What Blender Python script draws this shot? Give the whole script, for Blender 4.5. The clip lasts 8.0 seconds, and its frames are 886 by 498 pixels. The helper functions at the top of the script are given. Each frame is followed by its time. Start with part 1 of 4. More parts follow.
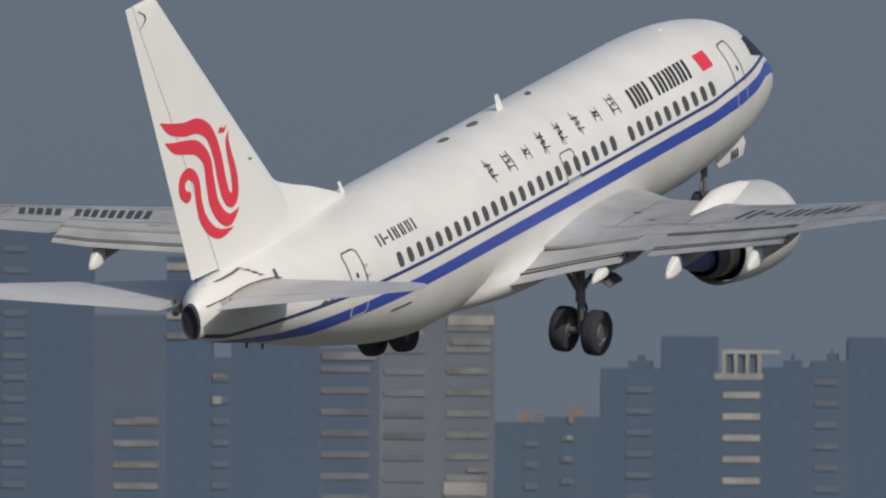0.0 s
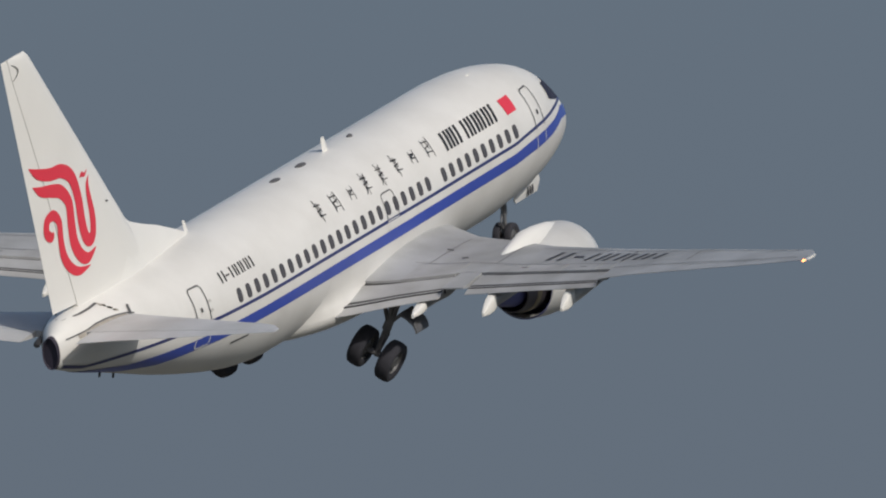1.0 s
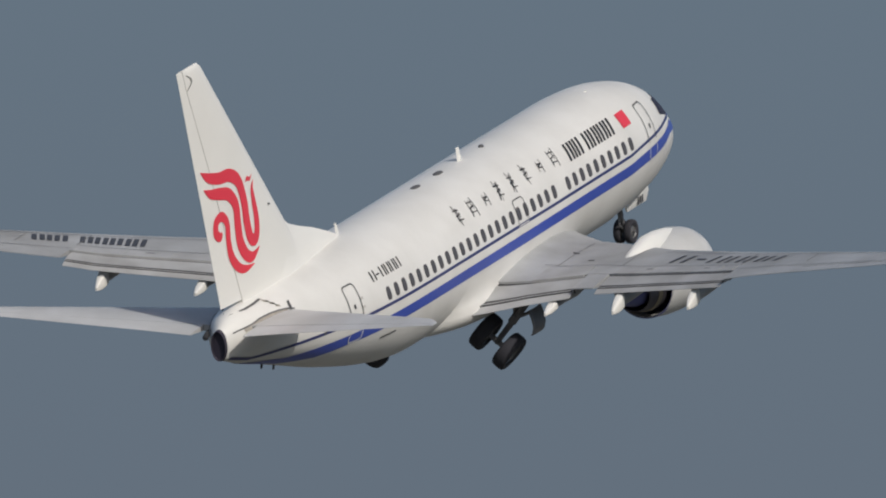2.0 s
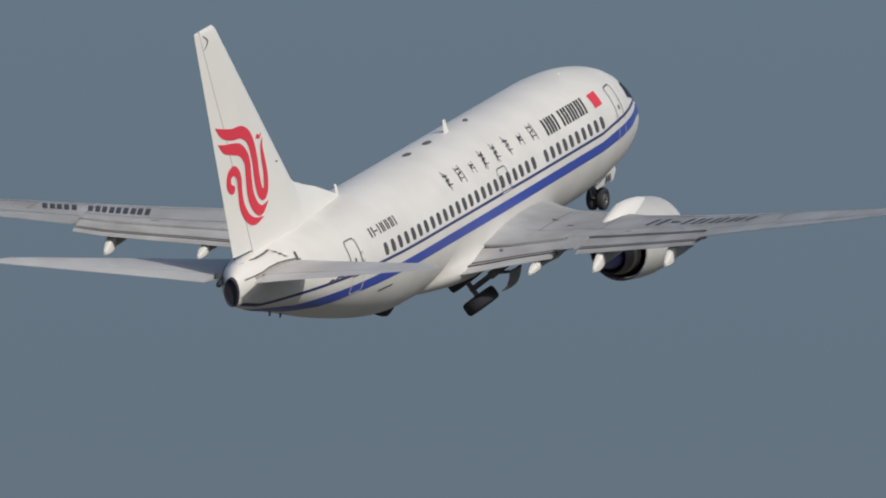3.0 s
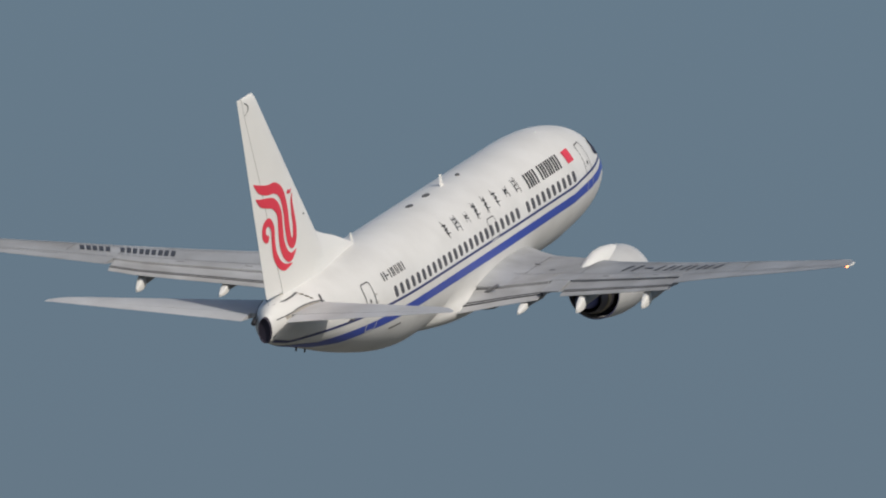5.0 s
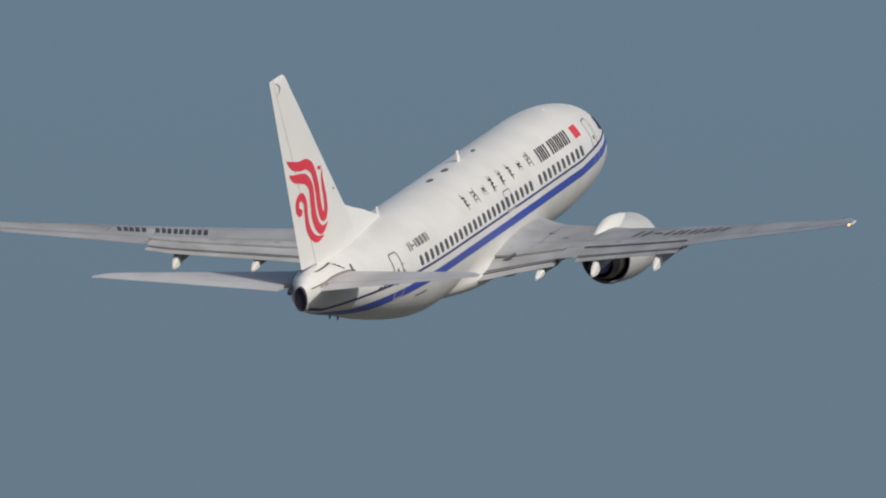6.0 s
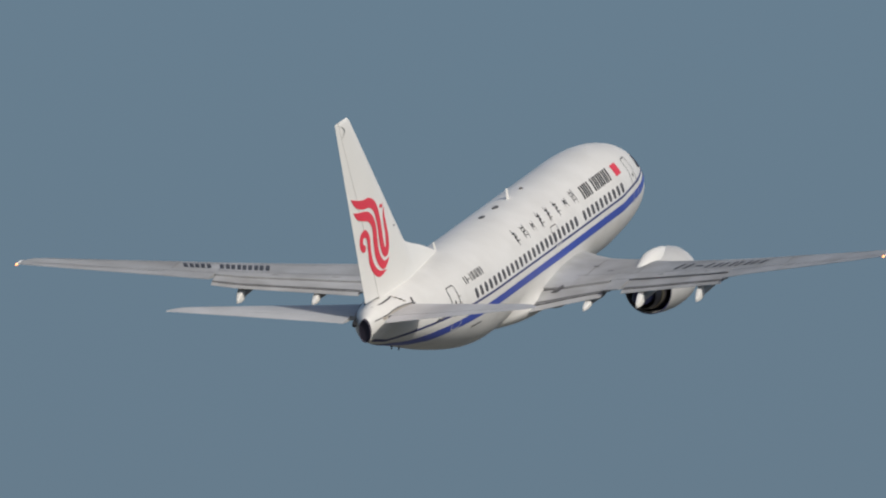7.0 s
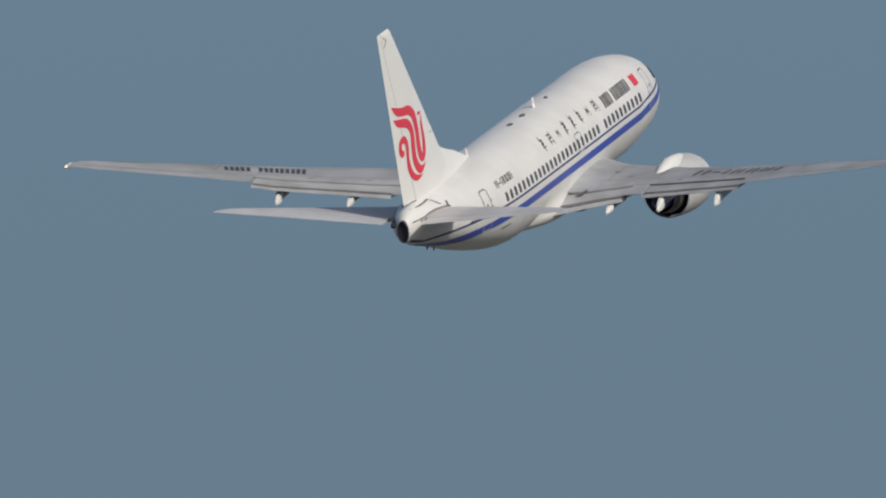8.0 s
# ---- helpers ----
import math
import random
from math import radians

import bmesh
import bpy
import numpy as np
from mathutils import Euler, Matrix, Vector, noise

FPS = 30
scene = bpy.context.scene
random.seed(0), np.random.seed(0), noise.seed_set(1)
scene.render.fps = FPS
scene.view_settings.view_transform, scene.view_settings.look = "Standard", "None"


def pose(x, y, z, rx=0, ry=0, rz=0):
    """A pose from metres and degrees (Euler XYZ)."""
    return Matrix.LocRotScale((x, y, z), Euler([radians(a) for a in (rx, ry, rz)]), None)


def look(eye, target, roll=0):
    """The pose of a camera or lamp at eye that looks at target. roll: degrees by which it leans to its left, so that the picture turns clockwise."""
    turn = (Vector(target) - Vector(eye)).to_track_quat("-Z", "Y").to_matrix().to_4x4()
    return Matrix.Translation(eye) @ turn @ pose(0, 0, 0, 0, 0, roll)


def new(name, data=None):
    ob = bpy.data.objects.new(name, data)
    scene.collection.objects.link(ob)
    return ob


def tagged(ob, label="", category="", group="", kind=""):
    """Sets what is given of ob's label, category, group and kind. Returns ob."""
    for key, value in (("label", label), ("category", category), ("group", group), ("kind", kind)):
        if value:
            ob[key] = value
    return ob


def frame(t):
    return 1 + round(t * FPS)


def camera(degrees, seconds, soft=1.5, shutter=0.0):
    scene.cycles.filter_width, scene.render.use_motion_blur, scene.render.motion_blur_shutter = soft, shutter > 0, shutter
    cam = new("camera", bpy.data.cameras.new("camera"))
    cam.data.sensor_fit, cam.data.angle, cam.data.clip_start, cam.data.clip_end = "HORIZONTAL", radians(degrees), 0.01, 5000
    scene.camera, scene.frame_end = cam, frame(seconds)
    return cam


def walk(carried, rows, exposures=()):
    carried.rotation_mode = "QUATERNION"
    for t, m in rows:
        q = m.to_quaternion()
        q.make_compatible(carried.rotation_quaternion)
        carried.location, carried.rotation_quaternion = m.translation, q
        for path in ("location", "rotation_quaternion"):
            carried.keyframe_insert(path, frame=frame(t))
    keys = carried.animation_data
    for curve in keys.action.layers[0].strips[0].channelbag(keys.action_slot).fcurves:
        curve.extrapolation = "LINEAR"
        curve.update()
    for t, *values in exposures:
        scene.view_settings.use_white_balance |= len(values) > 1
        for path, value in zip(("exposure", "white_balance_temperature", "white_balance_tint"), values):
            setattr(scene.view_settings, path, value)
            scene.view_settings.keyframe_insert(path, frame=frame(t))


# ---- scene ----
# ---- camera and its pan: seconds, turn to the left, tilt up (degrees); it stands on the ground ----
LENS = 1.2027
PAN = [
    (0.00, 0.0040, 1.6432), (0.10, -0.2048, 1.7322), (0.20, -0.4461, 1.8222), (0.30, -0.7351, 1.8984),
    (0.40, -0.9583, 1.9555), (0.50, -1.1298, 2.0116), (0.60, -1.2984, 2.0851), (0.70, -1.4747, 2.1515),
    (0.80, -1.6682, 2.1964), (0.90, -1.8619, 2.2245), (1.00, -2.0019, 2.2623), (1.10, -2.1469, 2.2993),
    (1.20, -2.3032, 2.3353), (1.30, -2.4495, 2.3846), (1.40, -2.5992, 2.4566), (1.50, -2.7341, 2.5339),
    (1.60, -2.8584, 2.6053), (1.70, -2.9790, 2.6645), (1.92, -3.2768, 2.7962), (2.14, -3.5725, 2.9222),
    (2.36, -3.8692, 3.0434), (2.58, -4.1701, 3.1611), (2.80, -4.4784, 3.2764), (2.90, -4.6055, 3.3204),
    (3.00, -4.7768, 3.3691), (3.10, -4.9376, 3.4311), (3.20, -5.0688, 3.4937), (3.30, -5.1779, 3.5484),
    (3.40, -5.2940, 3.6023), (3.50, -5.4271, 3.6550), (3.60, -5.5436, 3.7137), (3.70, -5.6430, 3.7673),
    (3.80, -5.7319, 3.8231), (3.90, -5.8651, 3.8919), (4.00, -6.0482, 3.9704), (4.10, -6.1968, 4.0518),
    (4.20, -6.3100, 4.1290), (4.30, -6.4140, 4.1978), (4.40, -6.5223, 4.2576), (4.50, -6.6408, 4.3165),
    (4.60, -6.7490, 4.3736), (4.70, -6.8435, 4.4238), (4.92, -7.0655, 4.5468), (5.14, -7.2753, 4.6699),
    (5.36, -7.4805, 4.7922), (5.58, -7.6889, 4.9131), (5.80, -7.9081, 5.0316), (5.90, -8.0086, 5.0820),
    (6.00, -8.1226, 5.1287), (6.10, -8.2163, 5.1767), (6.20, -8.2906, 5.2318), (6.30, -8.3773, 5.2923),
    (6.40, -8.4717, 5.3514), (6.50, -8.5565, 5.4048), (6.60, -8.6247, 5.4700), (6.70, -8.7064, 5.5502),
    (6.80, -8.8005, 5.6313), (6.90, -8.9018, 5.7047), (7.00, -8.9770, 5.7536), (7.10, -9.0366, 5.7997),
    (7.20, -9.1120, 5.8572), (7.30, -9.2155, 5.9258), (7.40, -9.3160, 5.9836), (7.50, -9.3979, 6.0229),
    (7.60, -9.4898, 6.0509), (7.70, -9.5537, 6.0640), (7.80, -9.6227, 6.0846), (7.90, -9.7096, 6.1422),
    (8.00, -9.7888, 6.2032),
]
FLIGHT = [
    (0.00, 1025.57, -0.62, 32.51, -26.99, 15.59, 0.21), (0.10, 1032.90, -4.01, 33.75, -27.11, 15.77, 0.36),
    (0.20, 1040.22, -7.40, 35.01, -27.20, 15.87, 0.51), (0.30, 1047.55, -10.80, 36.28, -27.25, 15.94, 0.59),
    (0.50, 1062.19, -17.59, 38.87, -27.24, 16.12, 0.93), (1.00, 1098.76, -34.63, 45.64, -27.35, 16.51, 2.08),
    (1.50, 1135.30, -51.74, 52.81, -27.34, 16.72, 2.74), (1.70, 1149.90, -58.60, 55.78, -27.27, 16.78, 2.47),
    (2.80, 1230.10, -96.53, 73.32, -27.19, 15.89, 1.96), (3.00, 1244.66, -103.46, 76.72, -27.25, 15.80, 1.82),
    (3.50, 1281.03, -120.83, 85.49, -27.36, 15.83, 1.30), (4.00, 1317.36, -138.28, 94.66, -27.61, 16.36, 2.42),
    (4.50, 1353.66, -155.79, 104.24, -27.84, 17.07, 3.31), (4.70, 1368.16, -162.81, 108.19, -27.94, 17.08, 3.22),
    (5.80, 1447.83, -201.64, 131.03, -27.87, 17.65, 1.56), (6.00, 1462.29, -208.73, 135.39, -27.96, 17.86, 1.35),
    (6.50, 1498.42, -226.51, 146.57, -27.95, 18.35, 0.81), (7.00, 1534.52, -244.36, 158.16, -28.04, 18.59, 1.07),
    (7.50, 1570.57, -262.28, 170.15, -28.17, 18.88, 1.22), (8.00, 1606.58, -280.26, 182.54, -28.14, 19.03, 1.54),
]
EYE = (0.0, 0.0, 2.0)
cam = camera(LENS, 8.0, soft=1.95)
# a long lens focused on the climbing aircraft: the far skyline falls softly out of focus
cam.data.dof.use_dof, cam.data.dof.focus_distance, cam.data.dof.aperture_fstop = True, 1270.0, 13.5


def view(turn, tilt):
    return pose(*EYE, 90 + tilt, 0, turn - 90) @ pose(0, 0, 0, 0, 0, 0.35)


walk(cam, [(t, view(a, b)) for t, a, b in PAN])

# ---- world, sun, exposure ----
SUN_TO = Vector((-0.752, -0.417, 0.510)).normalized()
scene.view_settings.exposure = 0.0


def make_world():
    w = bpy.data.worlds.new("hazy_sky")
    w.use_nodes = True
    nt = w.node_tree
    nt.nodes.clear()
    out = nt.nodes.new("ShaderNodeOutputWorld")
    bg = nt.nodes.new("ShaderNodeBackground")
    sky = nt.nodes.new("ShaderNodeTexSky")
    sky.sky_type = "NISHITA"
    sky.sun_disc = False
    sky.sun_elevation = math.asin(SUN_TO.z)
    sky.sun_rotation = math.atan2(SUN_TO.x, SUN_TO.y)
    sky.dust_density = 4.0
    dim = nt.nodes.new("ShaderNodeMix")
    dim.data_type, dim.blend_type = "RGBA", "MULTIPLY"
    dim.inputs["Factor"].default_value = 1.0
    dim.inputs["B"].default_value = (0.09, 0.09, 0.09, 1)
    tc = nt.nodes.new("ShaderNodeTexCoord")
    sep = nt.nodes.new("ShaderNodeSeparateXYZ")
    ramp = nt.nodes.new("ShaderNodeValToRGB")
    scale = nt.nodes.new("ShaderNodeMath")
    scale.operation = "MULTIPLY"
    scale.inputs[1].default_value = 5.0
    # haze that thins with height: grey at the horizon, bluer above
    el = ramp.color_ramp.elements
    el[0].position, el[0].color = 0.0, (0.127, 0.147, 0.185, 1)
    el[1].position, el[1].color = 1.0, (0.17, 0.28, 0.42, 1)
    for p, c in ((0.13, (0.127, 0.155, 0.195, 1)), (0.22, (0.127, 0.162, 0.205, 1)), (0.34, (0.132, 0.184, 0.235, 1)), (0.52, (0.136, 0.207, 0.272, 1))):
        e = el.new(p)
        e.color = c
    blend = nt.nodes.new("ShaderNodeMix")
    blend.data_type = "RGBA"
    up = nt.nodes.new("ShaderNodeMapRange")
    up.inputs["From Min"].default_value, up.inputs["From Max"].default_value = 0.2, 0.6
    ln = nt.links.new
    ln(tc.outputs["Generated"], sep.inputs[0])
    ln(sep.outputs["Z"], scale.inputs[0])
    ln(scale.outputs[0], ramp.inputs[0])
    ln(sep.outputs["Z"], up.inputs["Value"])
    ln(sky.outputs[0], dim.inputs["A"])
    ln(up.outputs["Result"], blend.inputs["Factor"])
    ln(ramp.outputs[0], blend.inputs["A"])
    ln(dim.outputs["Result"], blend.inputs["B"])
    ln(blend.outputs["Result"], bg.inputs["Color"])
    ln(bg.outputs[0], out.inputs[0])
    scene.world = w


make_world()
sun = new("sun", bpy.data.lights.new("sun", "SUN"))
sun.data.energy, sun.data.angle, sun.data.color = 2.3, radians(0.6), (1.0, 0.955, 0.88)
sun.matrix_world = look(SUN_TO * 100, (0, 0, 0))


# ---- materials ----
def paint(name, color, rough=0.35, metal=0.0, dirt=0.08, dirt_scale=1.2, grain=40.0, bump=0.0, coat=0.0, emit=0.0):
    """A painted or plain surface with broad stains, fine grain and slight relief."""
    m = bpy.data.materials.new(name)
    m.use_nodes = True
    nt = m.node_tree
    b = nt.nodes["Principled BSDF"]
    tc = nt.nodes.new("ShaderNodeTexCoord")
    broad, fine = nt.nodes.new("ShaderNodeTexNoise"), nt.nodes.new("ShaderNodeTexNoise")
    broad.inputs["Scale"].default_value, broad.inputs["Detail"].default_value = dirt_scale, 5
    fine.inputs["Scale"].default_value, fine.inputs["Detail"].default_value = grain, 2
    add = nt.nodes.new("ShaderNodeMath")
    add.operation = "MULTIPLY_ADD"
    add.inputs[1].default_value = 0.3
    r = nt.nodes.new("ShaderNodeMapRange")
    r.inputs["From Min"].default_value, r.inputs["From Max"].default_value = 0.45, 0.95
    r.inputs["To Min"].default_value, r.inputs["To Max"].default_value = 0.0, dirt * 3
    mix = nt.nodes.new("ShaderNodeMix")
    mix.data_type = "RGBA"
    mix.inputs["A"].default_value = (*color, 1)
    mix.inputs["B"].default_value = (color[0] * 0.55, color[1] * 0.53, color[2] * 0.5, 1)
    ln = nt.links.new
    ln(tc.outputs["Object"], broad.inputs["Vector"])
    ln(tc.outputs["Object"], fine.inputs["Vector"])
    ln(fine.outputs["Fac"], add.inputs[0])
    ln(broad.outputs["Fac"], add.inputs[2])
    ln(add.outputs[0], r.inputs["Value"])
    ln(r.outputs["Result"], mix.inputs["Factor"])
    ln(mix.outputs["Result"], b.inputs["Base Color"])
    b.inputs["Roughness"].default_value, b.inputs["Metallic"].default_value = rough, metal
    b.inputs["Coat Weight"].default_value = coat
    if bump:
        bp = nt.nodes.new("ShaderNodeBump")
        bp.inputs["Strength"].default_value, bp.inputs["Distance"].default_value = bump, 0.02
        ln(fine.outputs["Fac"], bp.inputs["Height"])
        ln(bp.outputs["Normal"], b.inputs["Normal"])
    if emit:
        b.inputs["Emission Color"].default_value, b.inputs["Emission Strength"].default_value = (*color, 1), emit
    return m


WHITE = paint("white_gloss_paint", (0.745, 0.737, 0.715), 0.42, dirt=0.1, dirt_scale=0.7, coat=0.08)
# the nacelles' white is greyed to hold the haze in front of them
NACELLE = paint("hazed_nacelle_white", (0.59, 0.59, 0.585), 0.38, dirt=0.12, dirt_scale=0.9, coat=0.1)
TAILWHITE = paint("tail_white_paint", (0.80, 0.79, 0.76), 0.4, dirt=0.05, dirt_scale=0.4)
WINGGREY = paint("grey_wing_paint", (0.41, 0.42, 0.435), 0.45, dirt=0.34, dirt_scale=0.55)
FLAPGREY = paint("flap_grey_paint", (0.435, 0.44, 0.45), 0.45, dirt=0.28, dirt_scale=0.9)
STABGREY = paint("pale_grey_tail_paint", (0.56, 0.565, 0.575), 0.42, dirt=0.22, dirt_scale=0.6)
BLUE = paint("royal_blue_paint", (0.045, 0.085, 0.42), 0.35, dirt=0.08)
# navy brightened in its base: haze over the unlit engine duct
NAVY = paint("hazed_navy_paint", (0.10, 0.11, 0.27), 0.5, dirt=0.06)
LINEBLUE = paint("dark_blue_line_paint", (0.035, 0.045, 0.16), 0.4, dirt=0.05)
RED = paint("red_paint", (0.74, 0.045, 0.075), 0.38, dirt=0.04)
# wing letters: black lightened in the paint for the grazing-angle paleness
PALEINK = paint("lifted_black_letter_paint", (0.055, 0.06, 0.075), 0.6, dirt=0.1)
# black raised slightly in the base colour to include haze
INK = paint("hazed_black_paint", (0.034, 0.034, 0.038), 0.5, dirt=0.1)
GAPGREY = paint("soft_grey_gap", (0.50, 0.49, 0.47), 0.6, dirt=0.1)
JOINT = paint("wing_panel_joint", (0.2, 0.2, 0.205), 0.6, dirt=0.1)
SEAL = paint("grey_seam", (0.10, 0.10, 0.105), 0.6, dirt=0.1)
GRIME = paint("brown_grime", (0.42, 0.39, 0.35), 0.8, dirt=0.3, dirt_scale=5)
PANE = paint("dark_cabin_glass", (0.075, 0.066, 0.068), 0.3, dirt=0.02)
COCKPIT = paint("cockpit_glass", (0.035, 0.034, 0.055), 0.55, dirt=0.02)
COCKPIT.node_tree.nodes["Principled BSDF"].inputs["Specular IOR Level"].default_value = 0.15
# tyre rubber and gear steel carry distance haze as a lighter, bluer base
RUBBER = paint("hazed_tyre_rubber", (0.036, 0.036, 0.046), 0.9, dirt=0.15, bump=0.2)
STEEL = paint("hazed_gear_steel", (0.25, 0.25, 0.265), 0.5, 0.5, dirt=0.25, dirt_scale=3)
HUB = paint("wheel_hub_alloy", (0.17, 0.17, 0.175), 0.5, 0.4, dirt=0.2, dirt_scale=4)
HOT = paint("heat_stained_metal", (0.09, 0.085, 0.10), 0.5, 0.3, dirt=0.3, dirt_scale=2)
GOLD = paint("bronze_nozzle_ring", (0.30, 0.27, 0.20), 0.5, 0.4, dirt=0.2, dirt_scale=2)
SOOT = paint("sooty_exhaust_metal", (0.05, 0.045, 0.07), 0.7, 0.3, dirt=0.2)
DARK = paint("dark_well", (0.03, 0.03, 0.033), 0.8)
LAMPO = paint("orange_strobe_lamp", (1.0, 0.35, 0.12), 0.3, dirt=0, emit=3.0)


# ---- mesh helpers ----
def mesh(name, verts, faces, mat, smooth=True, mats=None, face_mat=None):
    me = bpy.data.meshes.new(name)
    me.from_pydata([tuple(v) for v in verts], [], faces)
    bm = bmesh.new()
    bm.from_mesh(me)
    bmesh.ops.recalc_face_normals(bm, faces=bm.faces[:])
    bm.to_mesh(me)
    bm.free()
    for k in (mats or [mat]):
        me.materials.append(k)
    if face_mat:
        for p, i in zip(me.polygons, face_mat):
            p.material_index = i
    if smooth:
        me.polygons.foreach_set("use_smooth", [True] * len(me.polygons))
    return me


def part(name, me, parent, label=""):
    ob = new(name, me)
    ob.parent = parent
    return tagged(ob, label=label)


def crisp(me, angle=35):
    me.set_sharp_from_angle(angle=radians(angle))
    return me


def loft(rings, caps=True):
    """Skins closed rings of equal count; returns verts, faces."""
    n = len(rings[0])
    verts = [p for ring in rings for p in ring]
    faces = []
    for i in range(len(rings) - 1):
        for j in range(n):
            k = (j + 1) % n
            faces.append((i * n + j, i * n + k, (i + 1) * n + k, (i + 1) * n + j))
    if caps:
        faces.append(tuple(range(n))[::-1])
        faces.append(tuple((len(rings) - 1) * n + j for j in range(n)))
    return verts, faces


def lofted(name, rings, mat, caps=True, angle=35):
    v, f = loft(rings, caps)
    return crisp(mesh(name, v, f, mat), angle)


def at(s, y, z):
    """Aircraft space from the station s aft of the datum, the side y (left positive) and the height z."""
    return Vector((16.0 - s, y, z))


def tube(name, a, b, ra, rb, mat, n=14):
    a, b = Vector(a), Vector(b)
    ax = (b - a).normalized()
    u = ax.orthogonal().normalized()
    v = ax.cross(u)
    rings = []
    for c, q in ((a, ra), (b, rb)):
        rings.append([c + (u * math.cos(k * math.tau / n) + v * math.sin(k * math.tau / n)) * q for k in range(n)])
    return lofted(name, rings, mat)


def joined(name, meshes, mat):
    """One mesh out of several that belong to the same part."""
    verts, faces = [], []
    for me in meshes:
        k = len(verts)
        verts += [v.co.copy() for v in me.vertices]
        faces += [tuple(k + i for i in p.vertices) for p in me.polygons]
        bpy.data.meshes.remove(me)
    return crisp(mesh(name, verts, faces, mat))


def turned(name, profile, axis_y, axis_z, mat, n=40, caps=False, squash=None):
    """A body of revolution about a fore-and-aft axis; profile of (station, radius)."""
    rings = []
    for s, q in profile:
        ring = []
        for k in range(n):
            a = k * math.tau / n
            zz = math.sin(a) * q
            if squash and zz < 0:
                zz *= squash
            ring.append(at(s, axis_y + math.cos(a) * q, axis_z + zz))
        rings.append(ring)
    return lofted(name, rings, mat, caps)


# ---- fuselage shape ----
# stations: s, top, bottom, half width, height of the widest line
FUS = [(0.15, -0.55, -0.65, 0.03, -0.6), (0.21, -0.32, -0.86, 0.24, -0.59), (0.37, -0.12, -1.04, 0.44, -0.57), (0.72, 0.15, -1.19, 0.73, -0.5), (1.2, 0.45, -1.34, 0.975, -0.42), (1.68, 0.79, -1.48, 1.17, -0.33),
 (2.21, 1.16, -1.605, 1.345, -0.24), (2.73, 1.39, -1.715, 1.492, -0.16), (3.43, 1.58, -1.83, 1.638, -0.09), (4.31, 1.74, -1.93, 1.745, -0.04), (5.36, 1.84, -2.02, 1.814, 0), (6.5, 1.88, -2.09, 1.88, 0),
 (20.3, 1.88, -2.12, 1.88, 0), (21.5, 1.88, -2.02, 1.87, 0.02), (22.7, 1.87, -1.82, 1.84, 0.06), (24.0, 1.86, -1.54, 1.77, 0.13), (25.5, 1.84, -1.18, 1.62, 0.25), (27.0, 1.81, -0.76, 1.4, 0.42),
 (28.5, 1.76, -0.34, 1.13, 0.62), (30.0, 1.68, 0.06, 0.78, 0.84), (30.6, 1.54, 0.25, 0.54, 0.88), (31.12, 1.27, 0.42, 0.22, 0.83)]
def fus(s):
    """top, bottom, half width and widest line of the fuselage at station s (smooth between stations)"""
    n=len(FUS)
    s=min(max(s,FUS[0][0]),FUS[-1][0])
    i=0
    while i<n-2 and s>FUS[i+1][0]: i+=1
    a,b=FUS[i],FUS[i+1];h=b[0]-a[0];u=(s-a[0])/h
    out=[]
    for k in range(1,5):
        def sl(j):
            if j==0: return (FUS[1][k]-FUS[0][k])/(FUS[1][0]-FUS[0][0])
            if j==n-1: return (FUS[-1][k]-FUS[-2][k])/(FUS[-1][0]-FUS[-2][0])
            d0=(FUS[j][k]-FUS[j-1][k])/(FUS[j][0]-FUS[j-1][0]);d1=(FUS[j+1][k]-FUS[j][k])/(FUS[j+1][0]-FUS[j][0])
            return 0 if d0*d1<=0 else 2*d0*d1/(d0+d1)
        m0,m1=sl(i)*h,sl(i+1)*h
        out.append((2*u**3-3*u*u+1)*a[k]+(u**3-2*u*u+u)*m0+(3*u*u-2*u**3)*b[k]+(u**3-u*u)*m1)
    return out
def side(s,z):
    """half width of the fuselage at station s and height z"""
    t,b,w,c=fus(s)
    r=(z-c)/(t-c) if z>c else (c-z)/(c-b)
    return w*max(0,1-r*r)**.5


def skin(s, z, sign=-1, lift=0.012):
    """A point on the fuselage's side, slightly proud."""
    t, b, w, c = fus(s)
    z = min(max(z, b + 0.002), t - 0.002)
    y = side(s, z)
    h = (t - c) if z > c else (c - b)
    ny, nz = y / (w * w), (z - c) / (h * h)
    k = math.hypot(ny, nz) or 1
    return at(s, sign * (y + lift * ny / k), z + lift * nz / k)


def patch(name, corners, mat, sign=-1, lift=0.012, nu=1, nv=3):
    """A painted quad on the fuselage between four (station, height) corners, bent to its side."""
    (a, b, c, d) = corners
    verts, faces = [], []
    for j in range(nv + 1):
        for i in range(nu + 1):
            u, v = i / nu, j / nv
            s = (1 - v) * ((1 - u) * a[0] + u * b[0]) + v * ((1 - u) * d[0] + u * c[0])
            z = (1 - v) * ((1 - u) * a[1] + u * b[1]) + v * ((1 - u) * d[1] + u * c[1])
            verts.append(skin(s, z, sign, lift))
    for j in range(nv):
        for i in range(nu):
            k = j * (nu + 1) + i
            faces.append((k, k + 1, k + nu + 2, k + nu + 1))
    return mesh(name, verts, faces, mat)


